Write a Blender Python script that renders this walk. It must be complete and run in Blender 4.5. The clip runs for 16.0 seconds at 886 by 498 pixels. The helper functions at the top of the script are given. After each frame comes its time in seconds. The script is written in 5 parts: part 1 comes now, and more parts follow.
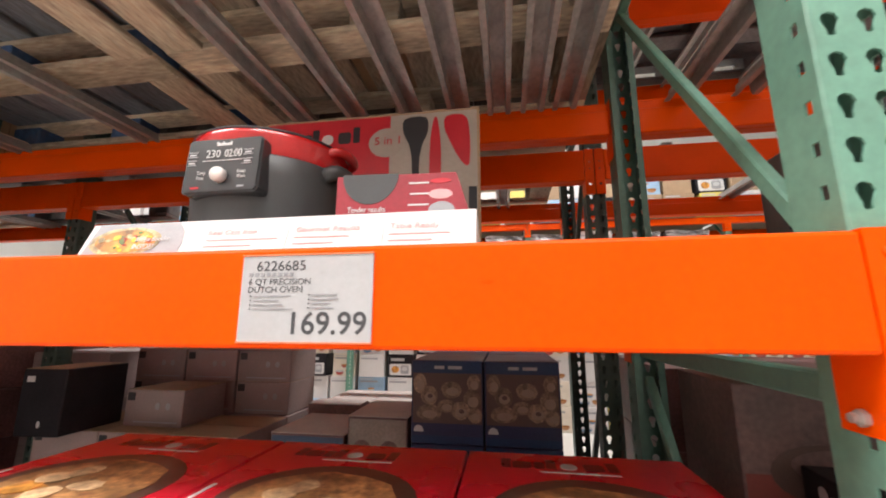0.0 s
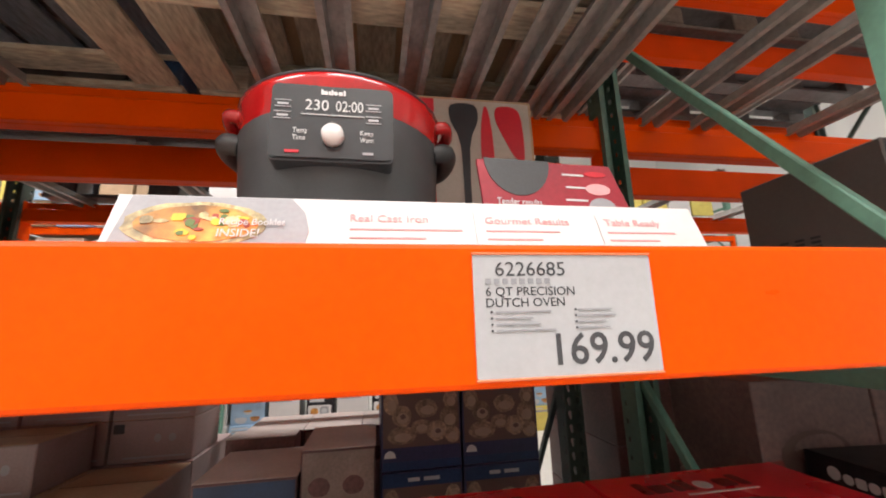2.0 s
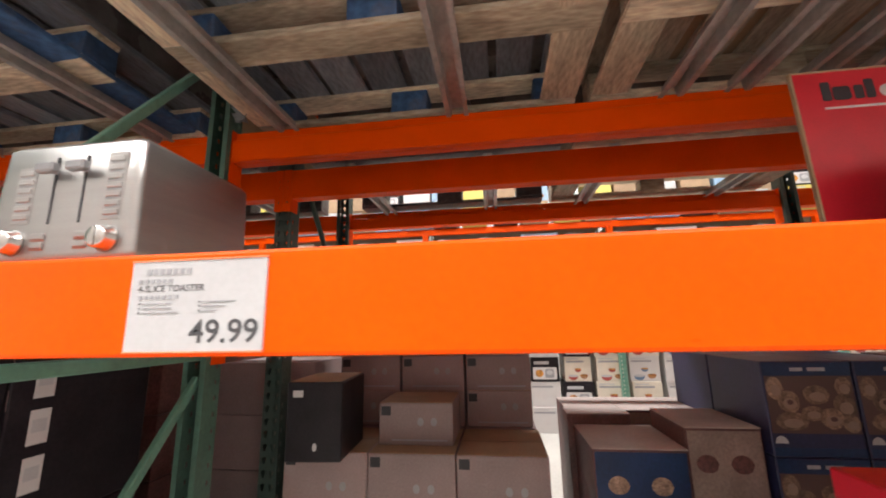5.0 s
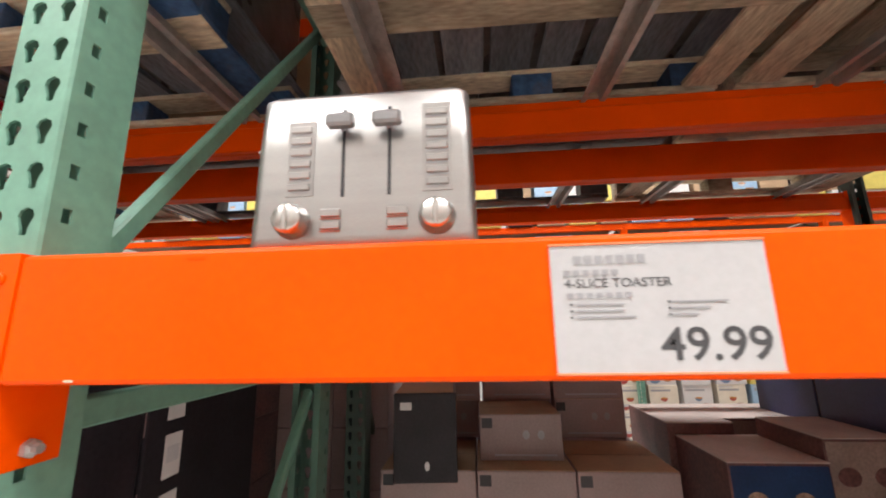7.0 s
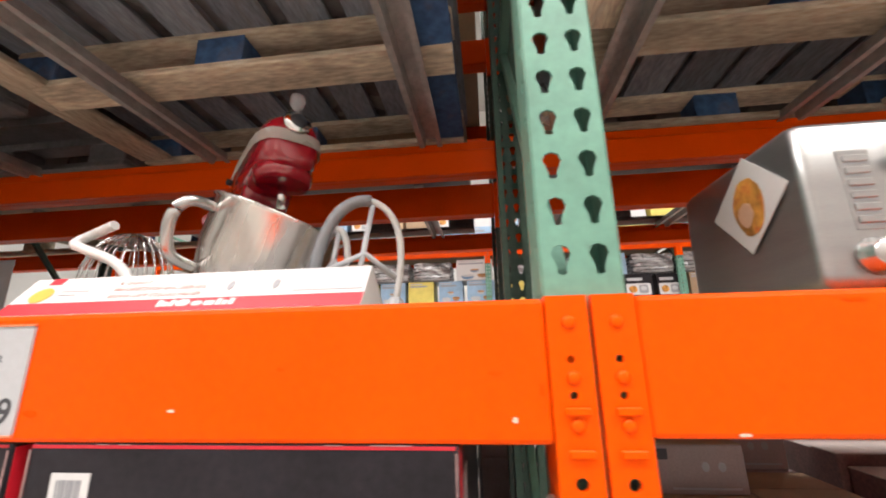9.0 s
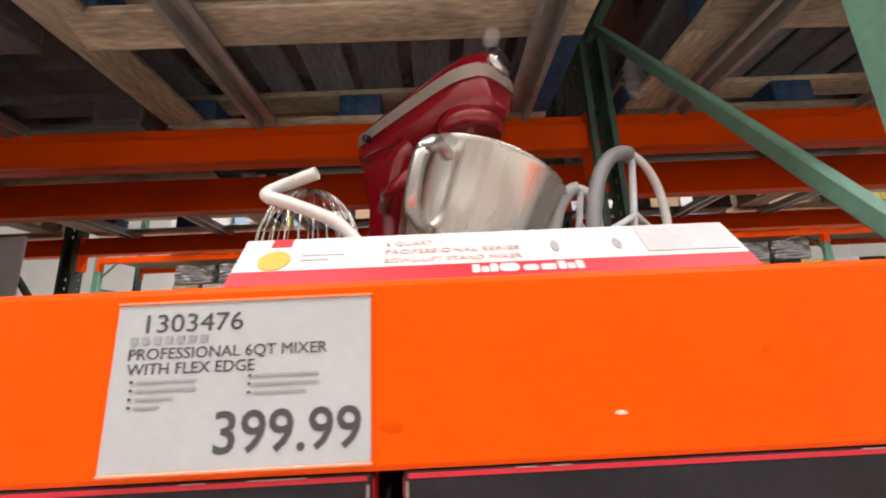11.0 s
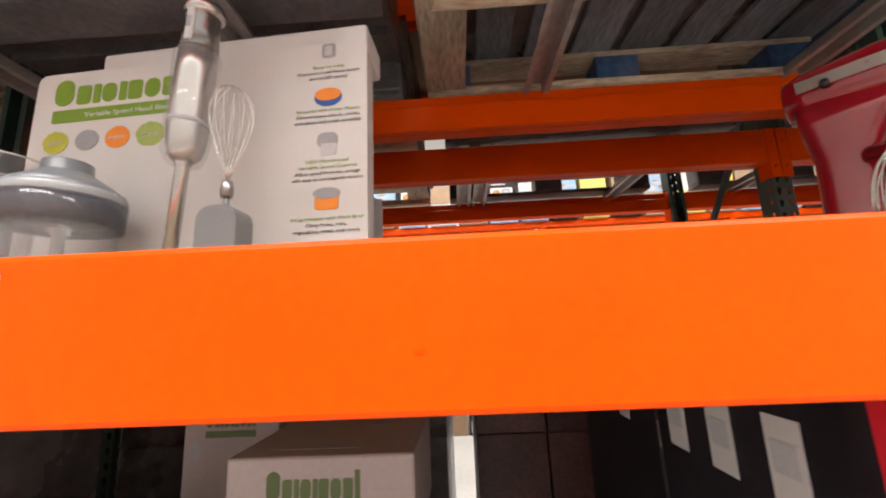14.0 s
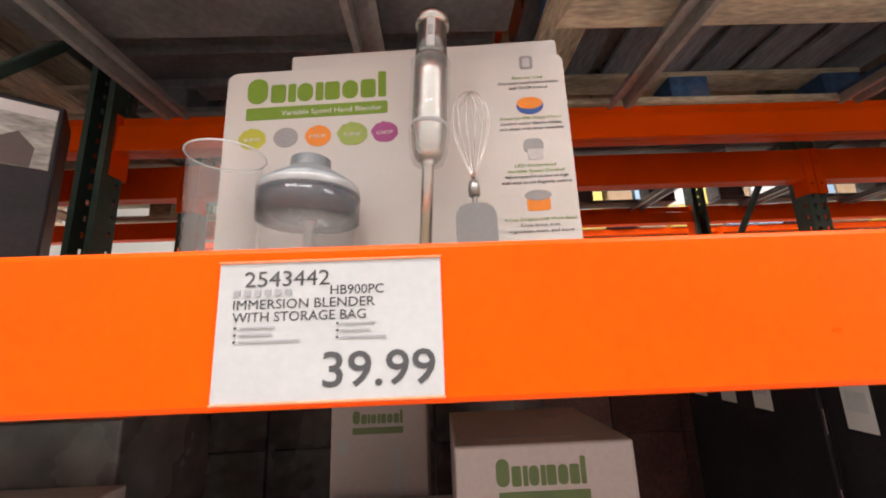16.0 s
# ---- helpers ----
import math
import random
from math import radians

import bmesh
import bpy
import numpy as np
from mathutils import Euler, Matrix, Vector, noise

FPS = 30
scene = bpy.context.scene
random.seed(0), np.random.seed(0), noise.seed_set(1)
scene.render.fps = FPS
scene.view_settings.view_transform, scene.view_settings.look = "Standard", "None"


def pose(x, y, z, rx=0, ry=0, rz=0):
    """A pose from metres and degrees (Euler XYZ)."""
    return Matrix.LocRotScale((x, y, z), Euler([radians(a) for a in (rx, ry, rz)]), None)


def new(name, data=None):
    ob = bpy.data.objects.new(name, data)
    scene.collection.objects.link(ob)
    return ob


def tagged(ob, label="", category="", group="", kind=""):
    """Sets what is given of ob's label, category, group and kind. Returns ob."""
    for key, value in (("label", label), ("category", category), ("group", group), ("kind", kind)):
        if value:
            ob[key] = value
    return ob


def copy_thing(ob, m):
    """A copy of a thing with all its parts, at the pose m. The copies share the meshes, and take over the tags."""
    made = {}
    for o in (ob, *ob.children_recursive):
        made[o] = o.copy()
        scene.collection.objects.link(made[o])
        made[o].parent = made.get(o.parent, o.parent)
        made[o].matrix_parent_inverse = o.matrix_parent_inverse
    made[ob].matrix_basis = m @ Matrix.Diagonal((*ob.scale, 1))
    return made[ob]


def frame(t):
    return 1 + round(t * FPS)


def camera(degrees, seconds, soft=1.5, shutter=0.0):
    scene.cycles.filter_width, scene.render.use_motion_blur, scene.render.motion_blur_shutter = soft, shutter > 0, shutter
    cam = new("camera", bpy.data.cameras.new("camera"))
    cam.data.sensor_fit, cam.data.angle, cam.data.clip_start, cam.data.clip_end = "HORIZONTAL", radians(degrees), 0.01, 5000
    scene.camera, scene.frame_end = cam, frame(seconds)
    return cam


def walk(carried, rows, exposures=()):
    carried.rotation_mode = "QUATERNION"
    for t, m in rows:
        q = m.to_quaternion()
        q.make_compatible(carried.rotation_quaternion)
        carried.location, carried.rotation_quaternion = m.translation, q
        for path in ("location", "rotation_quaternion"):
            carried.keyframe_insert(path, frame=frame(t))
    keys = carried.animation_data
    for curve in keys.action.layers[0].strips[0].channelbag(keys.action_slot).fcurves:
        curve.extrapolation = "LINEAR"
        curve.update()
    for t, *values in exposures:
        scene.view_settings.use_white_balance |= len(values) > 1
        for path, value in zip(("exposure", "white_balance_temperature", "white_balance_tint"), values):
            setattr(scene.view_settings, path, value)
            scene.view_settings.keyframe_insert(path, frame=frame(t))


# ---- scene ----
cam = camera(97.0, 16.0, soft=1.9, shutter=0.35)
METRES, EYE, TILT, LEAN, TURN = 4.0, 1.42, 0.0, -0.22, 9.05
ROWS = [
    (0.0, 0.0, 0.0, 0.0, 0.03, 10.9, 0.15),
    (0.5, -0.0319, 0.0165, 0.0001, -3.23, 11.06, 0.48),
    (1.0, -0.0603, 0.0295, 0.0061, -7.16, 11.81, 0.69),
    (1.5, -0.0802, 0.0408, 0.0056, -12.44, 12.31, 0.84),
    (2.0, -0.0957, 0.0448, 0.0054, -18.73, 11.62, 1.9),
    (2.5, -0.1147, 0.044, 0.0052, -23.59, 10.36, 3.19),
    (3.0, -0.1411, 0.0419, 0.0063, -24.29, 9.77, 3.45),
    (3.5, -0.1791, 0.0423, 0.0028, -19.91, 10.06, 3.05),
    (4.0, -0.227, 0.0488, -0.0001, -12.7, 10.65, 2.74),
    (4.5, -0.2739, 0.0533, 0.0022, -5.78, 11.25, 2.12),
    (5.0, -0.317, 0.0567, 0.001, -1.16, 11.29, 1.32),
    (7.5, -0.4703, 0.1027, 0.0059, -4.47, 11.95, 1.28),
    (8.0, -0.5084, 0.1086, 0.0052, -3.6, 13.1, 1.27),
    (8.5, -0.546, 0.1082, 0.0083, -2.79, 14.02, 1.32),
    (9.0, -0.582, 0.109, 0.0147, -2.63, 14.24, 1.39),
    (11.5, -0.7101, 0.1564, 0.0139, -11.44, 12.64, 3.22),
    (12.0, -0.7396, 0.154, 0.0114, -12.22, 11.45, 3.43),
    (12.5, -0.7745, 0.1531, 0.0097, -10.92, 10.5, 3.41),
    (13.0, -0.8105, 0.1594, 0.0074, -8.77, 10.26, 3.18),
    (13.5, -0.846, 0.17, 0.006, -7.14, 10.7, 2.93),
    (14.0, -0.8753, 0.1804, 0.01, -6.44, 11.14, 2.68),
    (14.5, -0.9026, 0.186, 0.0101, -6.7, 11.57, 2.56),
    (15.0, -0.9278, 0.1854, 0.0108, -7.57, 11.88, 2.43),
    (15.5, -0.9495, 0.184, 0.0115, -8.69, 12.13, 2.39),
    (16.0, -0.9639, 0.185, 0.0082, -9.93, 12.31, 2.35),
]
walk(cam, [(t, pose(0, 0, EYE, TILT, LEAN, TURN) @ pose(METRES * x, METRES * y, METRES * z, 90 + pitch, roll, yaw)) for t, x, y, z, yaw, pitch, roll in ROWS],
     [(0.0, -0.1), (1.0, -0.14), (2.0, -0.24), (3.2, -0.12), (4.5, 0.06), (5.2, 0.06), (8.2, -0.2), (9.0, -0.2), (11.5, -0.42), (12.5, -0.36), (13.5, -0.1), (14.5, 0.0), (16.0, 0.0)])

# ---- light ----
world = bpy.data.worlds.new("world")
scene.world = world
world.use_nodes = True
world.node_tree.nodes["Background"].inputs[0].default_value = (1.0, 0.96, 0.93, 1)
world.node_tree.nodes["Background"].inputs[1].default_value = 0.02


def area_lamp(x, y, z, sx, sy, watts, colour=(1.0, 0.965, 0.94)):
    data = bpy.data.lights.new("high_bay_lamp", "AREA")
    data.shape, data.size, data.size_y, data.energy, data.color = "RECTANGLE", sx, sy, watts, colour
    ob = new("high_bay_lamp", data)
    ob.matrix_world = pose(x, y, z)
    return ob


# rows of high-bay lamps over the two aisles
area_lamp(-5.2, -1.65, 6.5, 4.0, 1.4, 430)
area_lamp(0.6, -1.65, 6.5, 4.0, 1.4, 430)
area_lamp(-5.0, 4.6, 6.5, 4.0, 0.6, 350)
area_lamp(0.5, 4.6, 6.5, 4.0, 0.6, 350)


# ---- materials ----
def mat(name, colour, rough=0.6, metal=0.0, vary=0.12, scale=6.0, grain=60.0, bump=0.15, coat=0.0, stain=None, stain_amount=0.0, per_object=0.0, stretch=None, spec=0.5):
    """A surface with stains at a large scale, grain at a small one and a fine relief."""
    m = bpy.data.materials.new(name)
    m.use_nodes = True
    nt = m.node_tree
    b = nt.nodes["Principled BSDF"]
    b.inputs["Metallic"].default_value = metal
    b.inputs["Coat Weight"].default_value = coat
    b.inputs["Specular IOR Level"].default_value = spec
    b.inputs["Coat Roughness"].default_value = 0.12
    tc = nt.nodes.new("ShaderNodeTexCoord")
    vec = tc.outputs["Object"]
    if stretch:
        mp = nt.nodes.new("ShaderNodeMapping")
        mp.inputs["Scale"].default_value = stretch
        nt.links.new(vec, mp.inputs["Vector"])
        vec = mp.outputs[0]

    def noise_node(s, detail=4.0):
        n = nt.nodes.new("ShaderNodeTexNoise")
        n.inputs["Scale"].default_value, n.inputs["Detail"].default_value = s, detail
        nt.links.new(vec, n.inputs["Vector"])
        return n.outputs["Fac"]

    big, small = noise_node(scale), noise_node(grain, 3.0)
    c = (*colour, 1)
    dark = (*[v * (1 - 1.6 * vary) for v in colour], 1)
    lite = (*[min(1, v * (1 + vary)) for v in colour], 1)
    ramp = nt.nodes.new("ShaderNodeValToRGB")
    ramp.color_ramp.elements[0].position, ramp.color_ramp.elements[1].position = 0.3, 0.7
    ramp.color_ramp.elements[0].color, ramp.color_ramp.elements[1].color = dark, lite
    nt.links.new(big, ramp.inputs[0])
    mix = nt.nodes.new("ShaderNodeMix")
    mix.data_type, mix.blend_type = "RGBA", "OVERLAY"
    mix.inputs[0].default_value = min(1.0, vary * 2.5)
    nt.links.new(ramp.outputs[0], mix.inputs[6])
    nt.links.new(small, mix.inputs[7])
    out = mix.outputs[2]
    if stain:
        sr = nt.nodes.new("ShaderNodeValToRGB")
        sr.color_ramp.elements[0].position, sr.color_ramp.elements[1].position = 0.55, 0.72
        nt.links.new(noise_node(scale * 2.3, 6.0), sr.inputs[0])
        ml = nt.nodes.new("ShaderNodeMath")
        ml.operation = "MULTIPLY"
        ml.inputs[1].default_value = stain_amount
        nt.links.new(sr.outputs[0], ml.inputs[0])
        mx = nt.nodes.new("ShaderNodeMix")
        mx.data_type = "RGBA"
        mx.inputs[7].default_value = (*stain, 1)
        nt.links.new(ml.outputs[0], mx.inputs[0])
        nt.links.new(out, mx.inputs[6])
        out = mx.outputs[2]
    if per_object:
        oi = nt.nodes.new("ShaderNodeObjectInfo")
        mr = nt.nodes.new("ShaderNodeMapRange")
        mr.inputs[3].default_value, mr.inputs[4].default_value = 1 - per_object, 1 + per_object
        nt.links.new(oi.outputs["Random"], mr.inputs[0])
        hs = nt.nodes.new("ShaderNodeHueSaturation")
        nt.links.new(mr.outputs[0], hs.inputs["Value"])
        nt.links.new(out, hs.inputs["Color"])
        out = hs.outputs[0]
    nt.links.new(out, b.inputs["Base Color"])
    rr = nt.nodes.new("ShaderNodeMapRange")
    rr.inputs[3].default_value, rr.inputs[4].default_value = max(0.03, rough - 0.1), min(1, rough + 0.1)
    nt.links.new(big, rr.inputs[0])
    nt.links.new(rr.outputs[0], b.inputs["Roughness"])
    if bump:
        bp = nt.nodes.new("ShaderNodeBump")
        bp.inputs["Strength"].default_value, bp.inputs["Distance"].default_value = bump, 0.002
        nt.links.new(small, bp.inputs["Height"])
        nt.links.new(bp.outputs[0], b.inputs["Normal"])
    return m


def plain(name, colour, rough=0.5, metal=0.0, coat=0.0):
    """Ink, plastic and small metal pieces."""
    return mat(name, colour, rough, metal, vary=0.05, scale=20, grain=200, bump=0.03, coat=coat)


def sheer(name, tint, alpha, rough=0.08):
    """Thin clear plastic: mostly see-through, with a gloss."""
    m = bpy.data.materials.new(name)
    m.use_nodes = True
    b = m.node_tree.nodes["Principled BSDF"]
    b.inputs["Base Color"].default_value = (*tint, 1)
    b.inputs["Roughness"].default_value, b.inputs["Alpha"].default_value = rough, alpha
    b.inputs["Coat Weight"].default_value = 0.5
    return m


ORANGE = mat("orange_rack_paint", (0.92, 0.086, 0.0), 0.32, vary=0.05, scale=5, grain=90, bump=0.04, spec=0.09)
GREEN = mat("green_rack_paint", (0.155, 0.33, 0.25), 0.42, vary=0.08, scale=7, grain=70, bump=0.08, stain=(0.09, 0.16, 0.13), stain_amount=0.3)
# Darker copies of the green: shade on rear and back-rack uprights painted in.
DEEPSHADEGREEN = mat("deep_shaded_green_rack_paint", (0.05, 0.085, 0.07), 0.45, vary=0.12, scale=7, grain=70, bump=0.08)
SHADEGREEN = mat("shaded_green_rack_paint", (0.085, 0.17, 0.13), 0.45, vary=0.12, scale=7, grain=70, bump=0.08)
GALV = mat("galvanised_steel", (0.47, 0.46, 0.44), 0.42, metal=0.4, vary=0.14, scale=5, grain=50, bump=0.08, stretch=(1.5, 1, 1.5), stain=(0.17, 0.16, 0.15), stain_amount=0.35)
WOOD = mat("weathered_pallet_wood", (0.57, 0.485, 0.36), 0.8, vary=0.3, scale=2.4, grain=26, bump=0.5, stain=(0.17, 0.135, 0.1), stain_amount=0.6, per_object=0.4, stretch=(4, 0.9, 4))
WOOD_X = mat("weathered_pallet_wood_across", (0.57, 0.485, 0.36), 0.8, vary=0.3, scale=2.4, grain=26, bump=0.5, stain=(0.17, 0.135, 0.1), stain_amount=0.6, per_object=0.4, stretch=(0.9, 4, 4))
# Deck board woods: the deep shade under the load is put into their colour.
SHADEWOOD = mat("shaded_pallet_deck_wood", (0.44, 0.38, 0.29), 0.85, vary=0.26, scale=2.4, grain=26, bump=0.5, stain=(0.1, 0.085, 0.07), stain_amount=0.6, per_object=0.35, stretch=(4, 0.9, 4))
SHADEBLUEWOOD = mat("shaded_blue_grey_pallet_wood", (0.22, 0.25, 0.29), 0.85, vary=0.26, scale=2.4, grain=26, bump=0.5, stain=(0.16, 0.13, 0.1), stain_amount=0.6, per_object=0.3, stretch=(4, 0.9, 4))
BLUEWOOD = mat("blue_painted_pallet_wood", (0.05, 0.12, 0.26), 0.75, vary=0.25, scale=5, grain=40, bump=0.5, stain=(0.2, 0.15, 0.1), stain_amount=0.45, per_object=0.2)
BLACKPL = mat("black_pallet_plastic", (0.15, 0.145, 0.15), 0.38, vary=0.2, scale=8, grain=50)
CONCRETE = mat("polished_concrete", (0.68, 0.67, 0.63), 0.35, vary=0.12, scale=0.8, grain=30, bump=0.1)
WALLPAINT = mat("warehouse_wall_paint", (0.85, 0.84, 0.82), 0.7, vary=0.06, scale=0.7, grain=30)
ROOFING = mat("roof_deck_paint", (0.6, 0.6, 0.58), 0.7, vary=0.08, scale=0.5, grain=20)
CARTON = mat("brown_cardboard", (0.38, 0.26, 0.16), 0.75, vary=0.08, scale=8, grain=120, bump=0.1, per_object=0.15)
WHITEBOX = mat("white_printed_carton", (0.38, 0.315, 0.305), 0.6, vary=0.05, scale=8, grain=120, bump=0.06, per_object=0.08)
TAGPAPER = mat("tag_paper", (0.455, 0.455, 0.47), 0.45, vary=0.03, scale=14, grain=150, bump=0.04)
PAPER = mat("white_card", (0.62, 0.605, 0.6), 0.5, vary=0.02, scale=12, grain=150, bump=0.03)
DARK = mat("dark_shrink_wrapped_goods", (0.13, 0.12, 0.12), 0.28, vary=0.3, scale=4, grain=18, bump=0.25)
BLACKINK = plain("black_ink", (0.025, 0.025, 0.03), 0.55)


# ---- building blocks ----
def thing(name, x, y, z, rz=0, label="", category="", group="", kind="", rx=0, ry=0):
    ob = new(name)
    ob.empty_display_size = 0.05
    ob.matrix_basis = pose(x, y, z, rx, ry, rz)
    return tagged(ob, label, category, group, kind)


def mesh_from(name, bm, material):
    me = bpy.data.meshes.new(name)
    bm.normal_update()
    bm.to_mesh(me)
    bm.free()
    for m in (material if isinstance(material, (list, tuple)) else [material]):
        me.materials.append(m)
    return me


def part(name, bm, material, parent, label="", kind=""):
    me = bm if isinstance(bm, bpy.types.Mesh) else mesh_from(name, bm, material)
    ob = new(name, me)
    ob.parent = parent
    return tagged(ob, label, kind=kind)


def solid(name, bm, material, label="", category="", group="", kind="", m=None):
    ob = new(name, mesh_from(name, bm, material))
    if m is not None:
        ob.matrix_basis = m
    return tagged(ob, label, category, group, kind)


def box(x0, x1, y0, y1, z0, z1, b=0.0, bm=None, m=None):
    """A box between two corners, with its edges bevelled by b."""
    bm = bm or bmesh.new()
    made = bmesh.ops.create_cube(bm, size=1.0)["verts"]
    bmesh.ops.transform(bm, verts=made, matrix=Matrix.Translation(((x0 + x1) / 2, (y0 + y1) / 2, (z0 + z1) / 2)) @ Matrix.Diagonal((x1 - x0, y1 - y0, z1 - z0, 1)))
    if b:
        edges = list({e for v in made for e in v.link_edges})
        made = bmesh.ops.bevel(bm, geom=edges, offset=b, segments=2 if b > 0.003 else 1, profile=0.5, affect="EDGES")["verts"]
    if m is not None:
        bmesh.ops.transform(bm, verts=list({v for v in made}), matrix=m)
    return bm


def lathe(profile, seg=32, bm=None, m=None, smooth=True):
    """A turned body about z from (radius, height) pairs."""
    bm = bm or bmesh.new()
    rings = []
    for r, z in profile:
        rings.append([bm.verts.new((r * math.cos(2 * math.pi * i / seg), r * math.sin(2 * math.pi * i / seg), z)) for i in range(seg)])
    for a, c in zip(rings, rings[1:]):
        for i in range(seg):
            f = bm.faces.new((a[i], a[(i + 1) % seg], c[(i + 1) % seg], c[i]))
            f.smooth = smooth
    if profile[0][0] > 1e-4:
        bm.faces.new(list(reversed(rings[0])))
    if profile[-1][0] > 1e-4:
        bm.faces.new(rings[-1])
    bmesh.ops.remove_doubles(bm, verts=[v for r in rings for v in r], dist=1e-6)
    if m is not None:
        bmesh.ops.transform(bm, verts=[v for v in bm.verts if v.is_valid], matrix=m)
    return bm


def tube(points, r, seg=8, bm=None, closed=False, taper=None):
    """A round bar along points."""
    bm = bm or bmesh.new()
    pts = [Vector(p) for p in points]
    n, rings, up = len(pts), [], Vector((0.13, 0.21, 0.97))
    for i, p in enumerate(pts):
        a, c = (pts[(i - 1) % n], pts[(i + 1) % n]) if closed else (pts[max(i - 1, 0)], pts[min(i + 1, n - 1)])
        d = (c - a).normalized()
        u = d.cross(up)
        u = (u if u.length > 1e-3 else d.cross(Vector((1, 0, 0)))).normalized()
        w = d.cross(u).normalized()
        rr = r * (taper[i] if taper else 1)
        rings.append([bm.verts.new(p + (u * math.cos(2 * math.pi * k / seg) + w * math.sin(2 * math.pi * k / seg)) * rr) for k in range(seg)])
    for i in range(n if closed else n - 1):
        a, c = rings[i], rings[(i + 1) % n]
        for k in range(seg):
            bm.faces.new((a[k], a[(k + 1) % seg], c[(k + 1) % seg], c[k])).smooth = True
    if not closed:
        bm.faces.new(list(reversed(rings[0])))
        bm.faces.new(rings[-1])
    bmesh.ops.recalc_face_normals(bm, faces=bm.faces[:])
    return bm


def smooth(pts, n=5, closed=False):
    """A rounded run of points through pts."""
    p = [Vector(q) for q in pts]
    k = len(p)
    out = []
    for i in range(k if closed else k - 1):
        a, b, c, d = (p[(i - 1) % k], p[i], p[(i + 1) % k], p[(i + 2) % k]) if closed else (p[max(i - 1, 0)], p[i], p[i + 1], p[min(i + 2, k - 1)])
        for j in range(n):
            t = j / n
            out.append(0.5 * (2 * b + (c - a) * t + (2 * a - 5 * b + 4 * c - d) * t * t + (3 * b - a - 3 * c + d) * t ** 3))
    return [tuple(q) for q in out] + ([] if closed else [tuple(p[-1])])


def plate(outline, y, depth, bm=None, m=None):
    """A flat shape in the x-z plane, from y back to y + depth."""
    bm = bm or bmesh.new()
    front = [bm.verts.new((x, y, z)) for x, z in outline]
    back = [bm.verts.new((x, y + depth, z)) for x, z in outline]
    bm.faces.new(front)
    bm.faces.new(list(reversed(back)))
    n = len(front)
    for i in range(n):
        bm.faces.new((front[i], back[i], back[(i + 1) % n], front[(i + 1) % n]))
    bmesh.ops.recalc_face_normals(bm, faces=bm.faces[:])
    if m is not None:
        bmesh.ops.transform(bm, verts=front + back, matrix=m)
    return bm


def rounded(x0, x1, z0, z1, r, n=4):
    pts = []
    for cx, cz, a in ((x1 - r, z0 + r, -90), (x1 - r, z1 - r, 0), (x0 + r, z1 - r, 90), (x0 + r, z0 + r, 180)):
        pts += [(cx + r * math.cos(radians(a + 90 * k / n)), cz + r * math.sin(radians(a + 90 * k / n))) for k in range(n + 1)]
    return pts


def disc(cx, cz, rx, rz, n=24, wobble=0.0, seed=0):
    rnd = random.Random(seed)
    return [(cx + rx * math.cos(2 * math.pi * k / n) * (1 + rnd.uniform(-wobble, wobble)), cz + rz * math.sin(2 * math.pi * k / n) * (1 + rnd.uniform(-wobble, wobble))) for k in range(n)]


def text(body, size, material, parent, x, y, z, width=None, label="", m=None, bold=0.0):
    """Lettering that faces -y, its first line's foot at (x, y, z); width: the breadth to which it is set."""
    cu = bpy.data.curves.new("lettering", "FONT")
    cu.body, cu.size, cu.extrude, cu.offset = body, size, 0.0002, bold
    cu.resolution_u = 3
    ob = new("lettering", cu)
    dg = bpy.context.evaluated_depsgraph_get()
    me = bpy.data.meshes.new_from_object(ob.evaluated_get(dg))
    bpy.data.objects.remove(ob)
    me.materials.clear()
    me.materials.append(material)
    xs = [v.co.x for v in me.vertices]
    k = width / (max(xs) - min(xs)) if width else 1.0
    me.transform(Matrix.Translation((x, y, z)) @ Matrix.Rotation(radians(90), 4, "X") @ Matrix.Diagonal((k, 1, 1, 1)) @ Matrix.Translation((-min(xs), 0, 0)))
    if m is not None:
        me.transform(m)
    return part("lettering", me, None, parent, label)


def brand_mark(pattern, x0, x1, z0, z1, y, material, parent, m=None):
    """A brand mark in plain filled shapes: o disc, c large disc, l tall bar, i short bar, n block."""
    bm = bmesh.new()
    units = {"o": 1.0, "c": 1.3, "l": 0.5, "i": 0.5, "n": 0.95}
    high = {"o": 0.72, "c": 1.0, "l": 1.0, "i": 0.72, "n": 0.72}
    u = (x1 - x0) / sum(units[k] for k in pattern)
    h, x = z1 - z0, x0
    for k in pattern:
        w, t = units[k] * u * 0.86, high[k] * h
        r = min(w, t) * (0.48 if k in "oc" else 0.22)
        plate(rounded(x, x + w, z0, z0 + t, r, 4), y - 0.0006, 0.0006, bm=bm)
        x += units[k] * u
    if m is not None:
        bmesh.ops.transform(bm, verts=bm.verts[:], matrix=m)
    return part("logo_mark", bm, material, parent)


# ---- building ----
def slab(name, x0, x1, y0, y1, z0, z1, material, label):
    return solid(name, box(x0, x1, y0, y1, z0, z1), material, label, kind="structure")


slab("floor", -13, 8, -4, 10, -0.2, 0, CONCRETE, "polished grey concrete warehouse floor")
slab("ceiling", -13, 8, -4, 10, 8.0, 8.2, ROOFING, "white painted steel roof deck")
# Unseen wall, added close and bright to bounce light into the racks.
slab("wall_south", -13, 8, -2.9, -2.7, 0, 8, WALLPAINT, "plain pale wall added across the aisle to bounce light")
slab("wall_north", -13, 8, 10, 10.2, 0, 8, WALLPAINT, "plain pale far wall")
slab("wall_west", -13.2, -13, -2.7, 10, 0, 8, WALLPAINT, "plain pale end wall")
